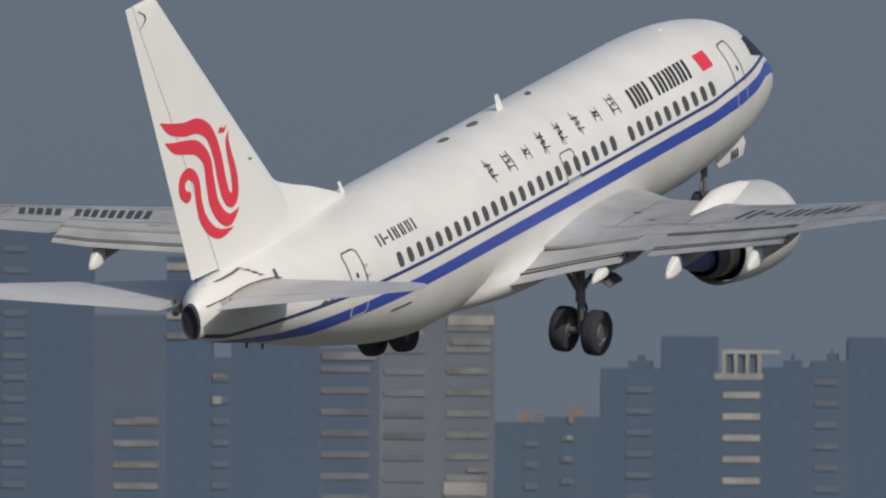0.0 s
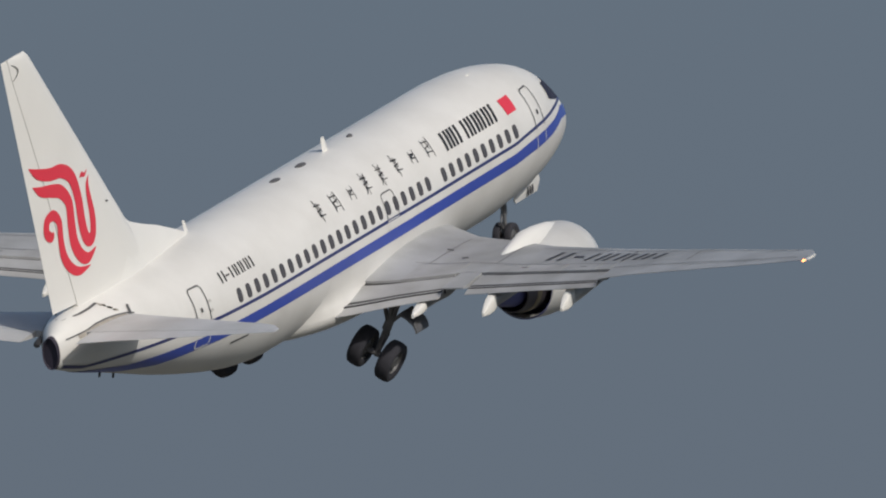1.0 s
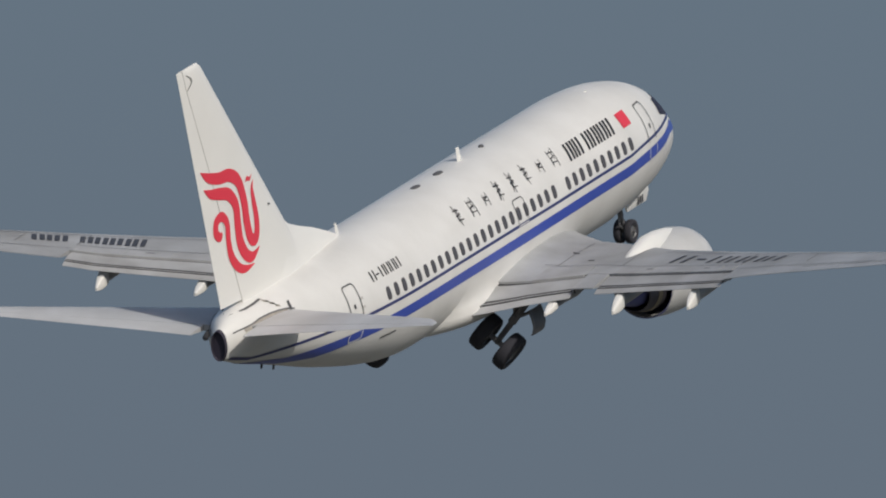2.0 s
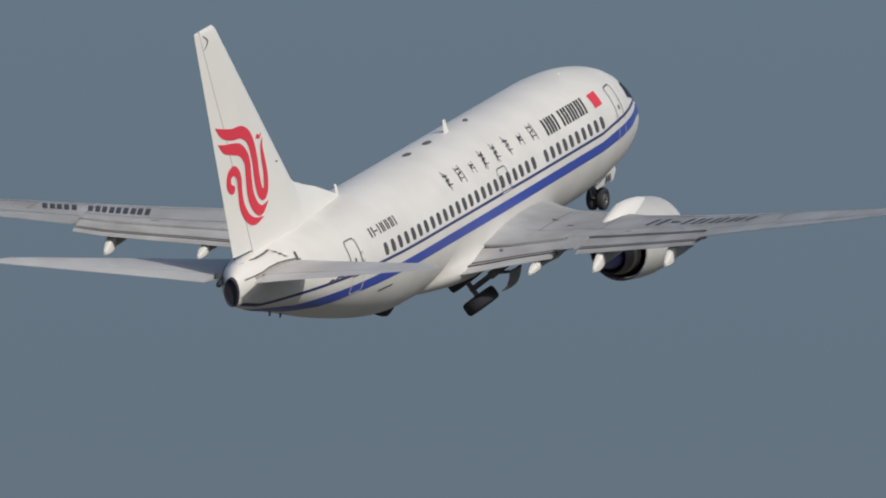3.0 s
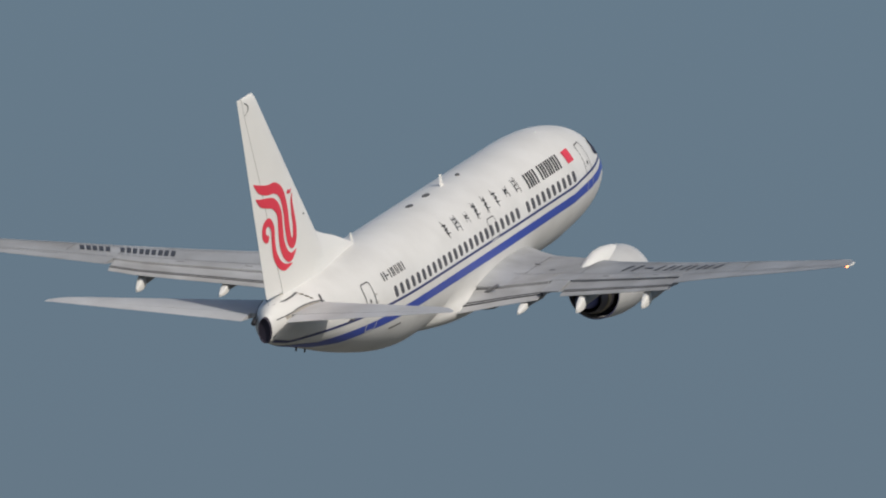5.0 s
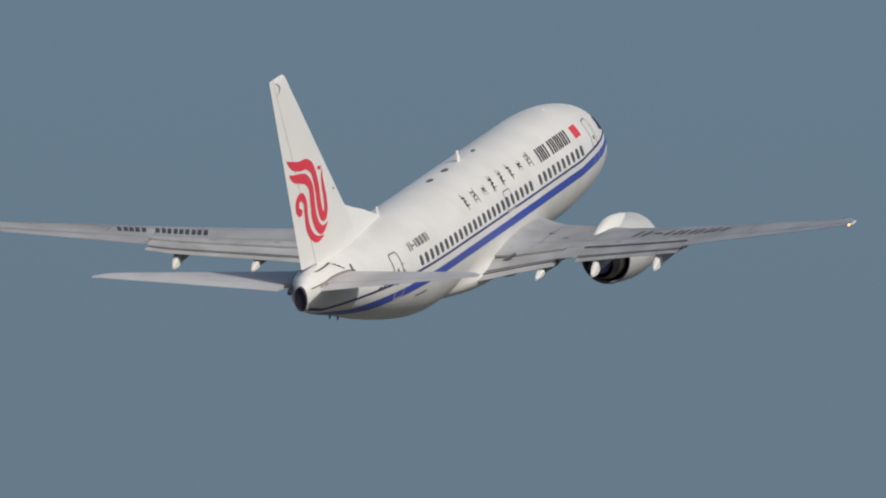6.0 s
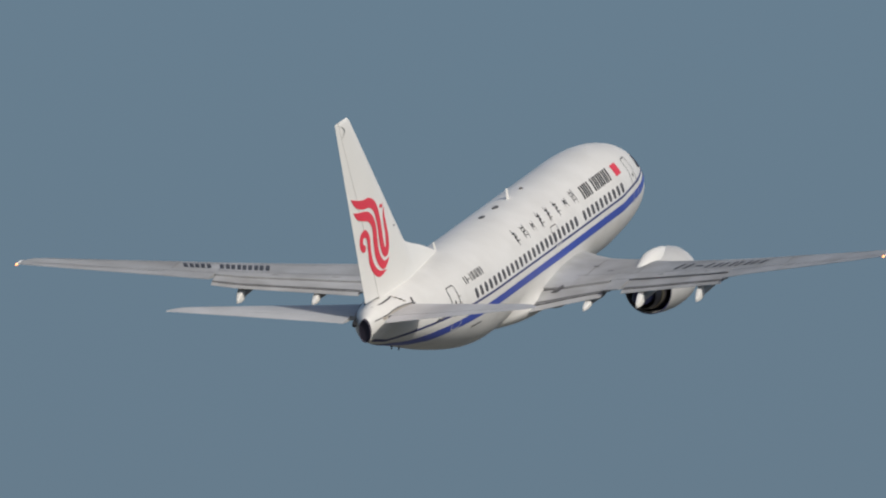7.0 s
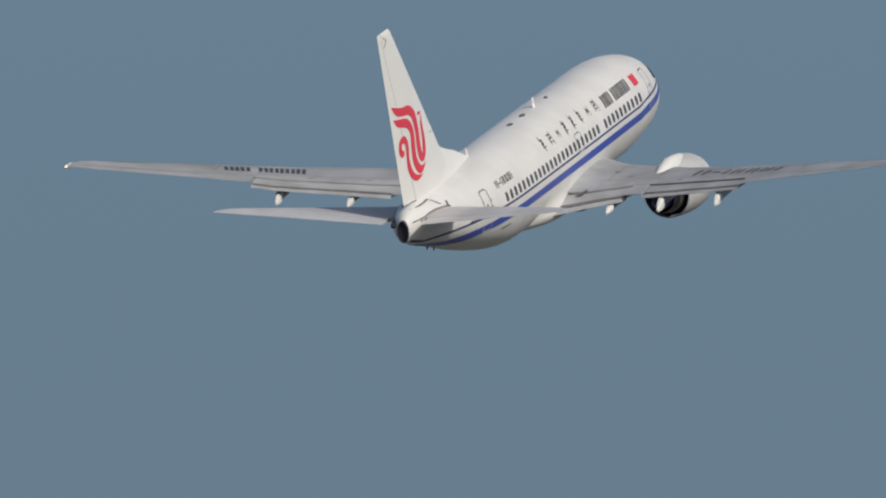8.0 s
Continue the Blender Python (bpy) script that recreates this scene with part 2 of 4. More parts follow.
def line_on_skin(name, path, width, mat, sign=-1, lift=0.014):
    """A painted line of even width along a (station, height) path on the fuselage."""
    verts, faces = [], []
    n = len(path)
    for i, (s, z) in enumerate(path):
        p, q = path[max(i - 1, 0)], path[min(i + 1, n - 1)]
        ds, dz = q[0] - p[0], q[1] - p[1]
        k = math.hypot(ds, dz) or 1
        for e in (-0.5, 0.5):
            verts.append(skin(s - dz / k * width * e, z + ds / k * width * e, sign, lift))
        if i:
            faces.append((2 * i - 2, 2 * i, 2 * i + 1, 2 * i - 1))
    return mesh(name, verts, faces, mat)


def interp(table, x):
    for (x0, y0), (x1, y1) in zip(table, table[1:]):
        if x <= x1:
            return y0 + (y1 - y0) * max(0, (x - x0)) / (x1 - x0)
    return table[-1][1]


def band_on_skin(name, lo, hi, s0, s1, mat, sign, n=110, lift=0.012):
    """A painted band along the fuselage between two height tables."""
    verts, faces = [], []
    for i in range(n + 1):
        s = s0 + (s1 - s0) * i / n
        a, b = interp(lo, s), interp(hi, s)
        for k in range(4):
            verts.append(skin(s, a + (b - a) * k / 3, sign, lift))
        if i:
            for k in range(3):
                faces.append((4 * i - 4 + k, 4 * i + k, 4 * i + k + 1, 4 * i - 3 + k))
    return mesh(name, verts, faces, mat)


# ---- ground ----
def make_ground():
    n, half = 24, 12000.0
    verts = [(-half + 2 * half * i / n, -half + 2 * half * j / n, 0) for j in range(n + 1) for i in range(n + 1)]
    faces = [(j * (n + 1) + i, j * (n + 1) + i + 1, (j + 1) * (n + 1) + i + 1, (j + 1) * (n + 1) + i) for j in range(n) for i in range(n)]
    ob = new("ground", mesh("ground", verts, faces, paint("dry_airfield_grass", (0.145, 0.142, 0.122), 0.95, dirt=0.3, dirt_scale=0.02, grain=1.5, bump=0.3), smooth=False))
    tagged(ob, "flat dry grass plain under a hazy sky", "ground", kind="structure")


make_ground()

# ---- the airliner ----
plane = new("airliner")
tagged(plane, "white twin-engine jet airliner with blue stripe climbing after take-off", "airplane")


def make_fuselage():
    stations = []
    for (a, *_), (b, *_) in zip(FUS, FUS[1:]):
        k = max(2, int((b - a) / 0.35))
        stations += [a + (b - a) * i / k for i in range(k)]
    stations.append(FUS[-1][0])
    rings, n = [], 56
    for s in stations:
        t, b, w, c = fus(s)
        ring = []
        for k in range(n):
            a = k * math.tau / n
            sn = math.sin(a)
            ring.append(at(s, w * math.cos(a), c + (t - c if sn > 0 else c - b) * sn))
        rings.append(ring)
    f = part("fuselage", lofted("fuselage", rings, WHITE), plane, "glossy white fuselage skin")
    # auxiliary power unit exhaust at the tail end
    t, b, w, c = fus(31.12)

    def ring(s, k):
        return [at(s, w * k * math.cos(a * math.tau / 32), c + (t - c if math.sin(a * math.tau / 32) > 0 else c - b) * k * math.sin(a * math.tau / 32)) for a in range(32)]

    part("tail_exhaust", lofted("tail_exhaust", [ring(31.06, 1.06), ring(31.18, 1.02), ring(31.24, 0.98), ring(31.23, 0.93), ring(31.16, 0.9), ring(31.15, 0.02)], SOOT), plane, "sooty exhaust outlet")
    return f


fuselage = make_fuselage()


def make_belly():
    # station, half width low down, underside
    rows = [(8.8, 0.6, -2.02), (9.6, 1.25, -2.14), (10.8, 1.62, -2.22), (12.5, 1.84, -2.26), (14.5, 1.95, -2.26), (15.8, 1.99, -2.24),
            (16.8, 1.96, -2.18), (17.5, 1.88, -2.13), (18.1, 1.7, -2.09), (18.6, 1.5, -2.05), (19.1, 1.15, -2.0), (19.5, 0.7, -1.95)]
    rings = []
    for s, w, b in rows:
        zt = -0.45
        top = side(s, zt) - 0.015
        half = [(0.05, zt + 0.1), (top * 0.6, zt + 0.05), (top, zt)]
        for v in (0.2, 0.4, 0.6, 0.8, 1.0):
            z = zt + (-1.5 - zt) * v
            half.append((side(s, z) * (1 - v * v) + min(w, top + 0.12) * v * v, z))
        e, z1 = half[-1]
        for k in range(1, 8):
            a = k * math.pi / 14
            half.append((e * math.cos(a) ** 0.75 if k < 7 else 0.02, z1 + (b - z1) * math.sin(a)))
        ring = [at(s, y, z) for y, z in half] + [at(s, -y, z) for y, z in half[::-1]]
        rings.append(ring)
    part("belly_fairing", lofted("belly_fairing", rings, WHITE, True, 60), plane, "white wing root fairing")


make_belly()


# ---- wings ----
def wing_z(y):
    return -1.25 + (y - 1.9) * 0.105 + max(0, y - 1.9) ** 2 * 0.0039


LE = [(1.5, 9.6), (2.85, 10.96), (4.48, 11.99), (5.92, 13.1), (7.57, 14.04), (10.31, 15.65), (12.42, 16.9), (14.1, 18.05), (16.2, 19.55), (16.6, 19.95), (16.9, 20.55)]
TE = [(1.5, 17.95), (2.0, 17.8), (3.1, 17.1), (4.3, 16.75), (5.1, 17.0), (7.1, 17.5), (9.7, 18.38), (10.5, 18.42), (12.4, 19.1), (14.5, 20.0), (16.5, 20.95), (16.9, 21.2)]


def foil(u, tc):
    """Half thickness over chord of a rounded wing section."""
    u = max(u, 0.0)
    return tc / 0.2 * (0.2969 * u ** 0.5 - 0.126 * u - 0.3516 * u ** 2 + 0.2843 * u ** 3 - 0.1036 * u ** 4) + 0.0006


def wing_point(y, u, upper, drop=None):
    """Station and height on the wing; flat-topped section. drop: how far a flap is lowered at its two edges."""
    a, b = interp(LE, y), interp(TE, y)
    c = b - a
    tc = 0.13 - 0.03 * min(1, (y - 1.5) / 8)
    t = foil(u, tc) * c * (0.3 if upper else 1.6)
    z = wing_z(y) + (t if upper else -t)
    if upper and y < 3.3 and u < 0.82:
        # root fillet that rises towards the fuselage
        z += 0.48 * ((3.3 - y) / 1.8) ** 2 * math.sin(math.pi * (u / 0.82) ** 0.8)
    if drop:
        u0, u1, d0, d1 = drop
        z -= d0 + (d1 - d0) * (u - u0) / (u1 - u0)
    return a + u * c, z


def wing_ring(y, sign, u0, u1, n=10, drop=None):
    """A closed section of the wing between two chord fractions."""
    us = [u0 + (u1 - u0) * (1 - math.cos(math.pi * k / n)) / 2 for k in range(n + 1)]
    pts = []
    for u in us:
        s, z = wing_point(y, u, True, drop)
        pts.append(at(s, sign * y, z))
    for u in us[::-1]:
        s, z = wing_point(y, u, False, drop)
        if u0 == 0 and u == us[0]:
            continue
        pts.append(at(s, sign * y, z - 0.006))
    return pts


def wing_piece(name, y0, y1, u0, u1, sign, mat, parent, label="", n=6, drop=None, lift=0.0):
    d = drop and (u0, u1, *drop)
    rings = [[p + Vector((0, 0, lift)) for p in wing_ring(y0 + (y1 - y0) * k / n, sign, u0, u1, 10, d)] for k in range(n + 1)]
    return part(name, lofted(name, rings, mat), parent, label)


def fairing(y, tip_s, tip_z, sign, parent):
    """A flap track fairing: a fixed fore canoe under the wing and a drooped blunt tail."""
    k = 1.0 if y < 5 else 0.7
    under = wing_point(y, 1.0, True, (0.878, 1.0, 0.155 * k, 0.3 * k))[1] - 0.03
    z0, z1, hh = wing_z(y) - 0.42, (under + tip_z) / 2, max(0.12, (under - tip_z) / 2)
    fore, aft = [], []
    for v, w, h in ((0, 0.02, 0.02), (0.12, 0.1, 0.1), (0.35, 0.14, 0.16), (0.7, 0.14, hh * 0.9), (1.0, 0.12, hh * 0.94)):
        s, z = tip_s - 3.0 + 2.36 * v, z0 + (z1 - z0) * v
        fore.append([at(s, sign * y + w * math.cos(k * math.tau / 18), z + h * math.sin(k * math.tau / 18)) for k in range(18)])
    for v, w, h in ((0, 0.125, hh), (0.3, 0.12, hh * 0.95), (0.6, 0.1, hh * 0.75), (0.85, 0.06, hh * 0.45), (1.0, 0.03, 0.05)):
        s, z = tip_s - 0.65 + 0.65 * v, z1 + (tip_z - z1) * v
        ring = []
        for k in range(18):
            ca, sa = math.cos(k * math.tau / 18), math.sin(k * math.tau / 18)
            ring.append(at(s, sign * y + w * math.copysign(abs(ca) ** 0.4, ca), z + h * math.copysign(abs(sa) ** 0.5, sa)))
        aft.append(ring)
    f = part("flap_track_fairing", lofted("flap_track_fairing", fore, WINGGREY), parent)
    part("fairing_tail", lofted("fairing_tail", aft, TAILWHITE), parent, "white drooped fairing tail")
    return f


def bar_on_wing(name, ys, us, slant, sign, mat, parent):
    """A painted bar on the wing's upper side between two spans and two chord fractions."""
    verts, faces = [], []
    for j in range(5):
        v = j / 4
        u = us[0] + (us[1] - us[0]) * v
        for y in ys:
            yy = y + slant * v
            s, z = wing_point(yy, u, True)
            verts.append(at(s, sign * yy, z + 0.016))
        if j:
            faces.append((2 * j - 2, 2 * j - 1, 2 * j + 1, 2 * j))
    return part(name, mesh(name, verts, faces, mat), parent)


def make_wing(sign):
    end = 9.6 if sign < 0 else 10.45
    outer = [wing_ring(y, sign, 0, 0.99, 14) for y in (end, end + 0.9 if sign < 0 else 11.3, 12.4, 14.1, 15.4, 16.2, 16.6, 16.85)]
    inner = [wing_ring(y, sign, 0, 0.745 if y < 4 else 0.71, 14) for y in (1.5, 1.75, 2.0, 2.3, 2.6, 2.85, 3.3, 3.6, 4.48, 5.1, 5.92, 7.1, 8.4, 9.1, end - 0.001)]
    w = part("wing", joined("wing", [lofted("a", inner, WINGGREY), lofted("b", outer, WINGGREY)], WINGGREY), plane, "grey painted swept wing")
    # leading edge slats
    for y0, y1 in ((5.95, 8.3), (8.34, 10.9), (10.94, 13.5), (13.54, 16.0)):
        rr = [[p + Vector((0.05, 0, -0.035)) for p in wing_ring(y0 + (y1 - y0) * k / 4, sign, 0, 0.12, 8)] for k in range(5)]
        part("slat", lofted("slat", rr, FLAPGREY), w)
    # spoiler panels lie proud of the box; dark strips between the flaps paint slot shade
    for y0, y1 in ((2.7, 4.2), (5.2, 6.45), (6.49, 7.75), (7.79, 9.0), (9.04, end - 0.1)):
        wing_piece("spoiler", y0, y1, 0.545, 0.747 if y0 < 4 else 0.712, sign, FLAPGREY, w, n=2, lift=0.012)
    wing_piece("cove_shade", 1.7, 4.28, 0.74, 0.79, sign, DARK, w, "dark strip painted as flap slot shade", n=4, drop=(0.06, 0.09))
    wing_piece("cove_shade", 5.1, end - 0.1, 0.705, 0.755, sign, DARK, w, "dark strip painted as flap slot shade", n=6, drop=(0.05, 0.08))
    wing_piece("thrust_gate", 4.32, 5.06, 0.715, 0.985, sign, WINGGREY, w, n=2, drop=(0.0, 0.05))
    for name, y0, y1, k, u0, u1 in (("inboard", 1.75, 4.28, 1.0, 0.772, 0.9), ("outboard", 5.1, end - 0.08, 0.7, 0.735, 0.895)):
        wing_piece(name + "_flap", y0, y1, u0, u1, sign, FLAPGREY, w, n=6, drop=(0.04, 0.15 * k))
        wing_piece("slot_shade", y0 + 0.03, y1 - 0.03, u1 - 0.006, u1 + 0.05, sign, DARK, w, "dark strip painted as flap slot shade", n=6, drop=(0.158 * k, 0.172 * k))
        wing_piece(name + "_aft_flap", y0 + 0.02, y1 - 0.02, u1 + 0.03, 1.0, sign, FLAPGREY, w, n=6, drop=(0.155 * k, 0.3 * k))
    def seam(y0, y1, u0, u1, n=12):
        """A thin panel joint on the upper side."""
        verts, faces = [], []
        for k in range(n + 1):
            y, u = y0 + (y1 - y0) * k / n, u0 + (u1 - u0) * k / n
            st, z = wing_point(y, u, True)
            along = abs(y1 - y0) > 0.5
            for e in (-0.016, 0.016):
                verts.append(at(st + (e if along else 0), sign * (y + (0 if along else e)), z + 0.017))
            if k:
                faces.append((2 * k - 2, 2 * k - 1, 2 * k + 1, 2 * k))
        part("panel_joint", mesh("panel_joint", verts, faces, JOINT), w)

    seam(2.5, end - 0.1, 0.53, 0.53)
    seam(5.95, 16.2, 0.125, 0.125, 16)
    seam(end, 16.4, 0.66, 0.70, 12)
    for y in (5.12, end - 0.02, 12.0):
        seam(y, y, 0.13, 0.53)
    seam(2.9, 2.9, 0.10, 0.53)
    for y, u in ((2.75, 0.30), (3.6, 0.42), (6.2, 0.60), (8.3, 0.60)):
        bar_on_wing("access_panel", (y, y + 0.22), (u, u + 0.018), 0.05, sign, SEAL, w)
    wing_piece("aileron_gap", 12.1, 15.2, 0.745, 0.752, sign, SEAL, w, "dark aileron gap", n=3, lift=0.004)
    for y, s, z in ((3.77, 17.4, -1.61), (5.98, 17.77, -1.41), (8.54, 18.42, -1.04)) if sign < 0 else ((4.3, 17.4, -1.6), (6.65, 17.78, -1.2), (9.35, 18.45, -0.95)):
        fairing(y, s, z, sign, w)
    rr = [wing_ring(y, sign, 0.02, 0.97, 8) for y in (16.851, 16.93)]
    part("wingtip_cap", lofted("wingtip_cap", rr, TAILWHITE), w, "white wingtip cap")
    part("position_lamp", turned("position_lamp", [(21.14, 0.01), (21.16, 0.03), (21.22, 0.035), (21.27, 0.03), (21.29, 0.01)], sign * 16.88, wing_z(16.88), LAMPO, 12), w, "glowing position lamp")
    return w


wing_r, wing_l = make_wing(-1), make_wing(1)


def wing_marks():
    # company lettering stands on the port wing as slanted plain bars; a mark on the starboard wing likewise
    y = 11.85
    for k, w in enumerate((0.33, 0.14, 0.33, 0.0, 0.33, 0.33, 0.14, 0.33, 0.33)):
        if w == 0:
            y -= 0.25
            continue
        if w > 0.3:
            bar_on_wing("letter_bar", (y, y - 0.13), (0.19, 0.43), -0.2, 1, PALEINK, wing_l)
            bar_on_wing("letter_bar", (y - w + 0.13, y - w), (0.19, 0.43), -0.2, 1, PALEINK, wing_l)
        else:
            bar_on_wing("letter_bar", (y, y - 0.13), (0.19, 0.43), -0.2, 1, PALEINK, wing_l)
        y -= w + 0.05
    y = 6.85
    for k in range(6):
        if k == 1:
            bar_on_wing("mark_bar", (y, y + 0.36), (0.31, 0.36), 0.0, -1, PALEINK, wing_r)
        else:
            bar_on_wing("mark_bar", (y, y + 0.13), (0.22, 0.44), -0.2, -1, PALEINK, wing_r)
            bar_on_wing("mark_bar", (y + 0.40, y + 0.54), (0.22, 0.44), -0.2, -1, PALEINK, wing_r)
        y += 0.7


wing_marks()


# ---- tail ----
FIN_TE = [(1.2, 30.72), (8.9, 32.63)]
FIN_LE = [(1.2, 24.5), (3.35, 26.36), (8.75, 31.03), (8.9, 31.25)]
HINGE = [(1.2, 29.45), (5.8, 31.1), (8.35, 32.13), (8.9, 32.3)]


def fin_half(s, z):
    a, b = interp(FIN_LE, z), interp(FIN_TE, z)
    return foil((s - a) / (b - a), 0.095) * (b - a)


def make_fin():
    zs = [1.2, 1.8, 2.6, 3.35, 4.5, 5.8, 7.0, 8.35, 8.75, 8.86, 8.9]
    fore, aft = [], []
    for z in zs:
        a, h, b = interp(FIN_LE, z), interp(HINGE, z), interp(FIN_TE, z)
        k = 1.0 if z < 8.8 else (0.75 if z < 8.88 else 0.35)
        fs = [a + (h - 0.02 - a) * (1 - math.cos(math.pi * i / 12)) / 2 for i in range(13)]
        fore.append([at(s, fin_half(s, z) * k, z) for s in fs] + [at(s, -fin_half(s, z) * k, z) for s in fs[:0:-1]])
        rs = [h + 0.02 + (b - h - 0.02) * i / 6 for i in range(7)]
        aft.append([at(s, fin_half(s, z) * k * 0.97, z) for s in rs] + [at(s, -fin_half(s, z) * k * 0.97, z) for s in rs[::-1]])
    fin = part("fin", lofted("fin", fore, TAILWHITE), plane, "white vertical tail fin")
    rud = part("rudder", lofted("rudder", aft[1:], TAILWHITE), fin)
    gap = []
    for z in zs[1:]:
        h = interp(HINGE, z)
        q = fin_half(h, z) * 0.9
        gap.append([at(h - 0.024, q, z), at(h + 0.024, q, z), at(h + 0.024, -q, z), at(h - 0.024, -q, z)])
    part("rudder_gap", lofted("rudder_gap", gap, GAPGREY), fin, "grey hinge gap")
    hook = [at(32.1 - 0.3 * math.sin(k * 0.45), -fin_half(32.1 - 0.3 * math.sin(k * 0.45), 8.4) - 0.014, 8.3 + 0.062 * k) for k in range(8)]
    part("balance_seam", mesh("balance_seam", [p + Vector((e, 0, 0)) for p in hook for e in (-0.035, 0.035)], [(2 * k, 2 * k + 1, 2 * k + 3, 2 * k + 2) for k in range(7)], SEAL), fin)
    # dorsal fin ahead of the fin, a thin ridge along the crown
    rr = []
    for s, z in ((22.55, 1.87), (23.2, 2.13), (24.3, 2.52), (25.2, 2.78), (25.9, 3.02), (26.35, 3.3), (26.75, 3.55), (27.6, 3.5), (28.6, 3.3)):
        w = 0.04 + 0.052 * (s - 22.2) if s < 26.9 else 0.28 - 0.16 * (s - 26.9)
        rr.append([at(s, w + 0.1, 1.6), at(s, w * 0.8, (1.6 + z) / 2), at(s, 0.05, z - 0.05), at(s, 0, z), at(s, -0.05, z - 0.05), at(s, -w * 0.8, (1.6 + z) / 2), at(s, -w - 0.1, 1.6)])
    part("dorsal_fin", lofted("dorsal_fin", rr, TAILWHITE, True, 60), plane, "white dorsal fin ridge")
    part("fin_mark", mesh("fin_mark", [at(s, -fin_half(s, z) - 0.015, z) for s, z in ((27.64, 3.99), (27.46, 3.96), (27.46, 4.01), (27.64, 4.04))], [(0, 1, 2, 3)], SEAL), fin)
    return fin


fin = make_fin()


def swoosh(points, parent, sign=-1):
    """A painted ribbon of changing width on the fin; points of (station, height, width)."""
    def spline(i, v):
        p = [points[min(max(i + k, 0), len(points) - 1)] for k in (-1, 0, 1, 2)]
        return [0.5 * (2 * b + (c - a) * v + (2 * a - 5 * b + 4 * c - d) * v * v + (3 * b - a - 3 * c + d) * v ** 3) for a, b, c, d in zip(*p)]
    # the forward stem stands closer, and the broad strokes leave white gaps between them
    points = [(s + 0.2 * max(0, 29.1 - s), z, min(w, 0.3 + (w - 0.3) * 0.5)) for s, z, w in points]
    run = [spline(i, k / 8) for i in range(len(points) - 1) for k in range(8)] + [list(points[-1])]
    verts, faces = [], []
    for i, (s, z, w) in enumerate(run):
        p, q = run[max(i - 1, 0)], run[min(i + 1, len(run) - 1)]
        ds, dz = q[0] - p[0], q[1] - p[1]
        k = math.hypot(ds, dz) or 1
        for e in (-0.5, 0, 0.5):
            ss, zz = s - dz / k * max(w, 0.01) * e, z + ds / k * max(w, 0.01) * e
            verts.append(at(ss, sign * (fin_half(ss, zz) + 0.014), zz))
        if i:
            j = 3 * i
            faces += [(j - 3, j, j + 1, j - 2), (j - 2, j + 1, j + 2, j - 1)]
    part("emblem_ribbon", mesh("emblem_ribbon", verts, faces, RED), parent, "red painted ribbon emblem")


for g in (-1, 1):
    swoosh([(31.62, 5.86, 0.02), (31.2, 5.62, 0.27), (30.6, 5.46, 0.38), (29.98, 5.4, 0.44), (29.46, 5.1, 0.46), (29.2, 4.5, 0.46), (29.12, 3.9, 0.46), (28.95, 3.42, 0.42), (28.66, 3.27, 0.38), (28.42, 3.42, 0.34), (28.36, 3.85, 0.30), (28.47, 4.35, 0.24), (28.5, 4.7, 0.16), (28.32, 4.92, 0.02)], fin, g)
    swoosh([(31.48, 5.33, 0.02), (31.1, 5.13, 0.26), (30.6, 5.02, 0.38), (30.1, 4.88, 0.42), (29.72, 4.5, 0.42), (29.66, 3.9, 0.46), (29.58, 3.4, 0.48), (29.3, 3.0, 0.42), (28.88, 2.84, 0.28), (28.3, 3.02, 0.02)], fin, g)
    swoosh([(30.6, 3.92, 0.1), (30.72, 3.82, 0.26), (30.93, 3.98, 0.28), (30.87, 4.28, 0.28), (30.55, 4.36, 0.28), (30.28, 4.1, 0.26), (30.25, 3.6, 0.26), (30.14, 3.15, 0.30), (29.82, 2.78, 0.28), (29.4, 2.6, 0.22), (28.76, 2.62, 0.02)], fin, g)
    swoosh([(28.98, 4.98, 0.02), (28.82, 5.04, 0.13), (28.62, 4.99, 0.1), (28.4, 5.08, 0.02)], fin, g)

ST_LE = [(0.3, 27.7), (0.8, 28.0), (6.6, 31.6), (6.9, 31.95), (7.15, 32.4)]
ST_TE = [(0.3, 31.28), (0.8, 31.3), (2.0, 31.5), (7.0, 32.62), (7.15, 32.7)]


def trim(s, y):
    """Height of the stabilizer's middle plane, trailing edge trimmed up."""
    return 0.99 + 0.125 * y + 0.025 * max(0, s - 28.3)


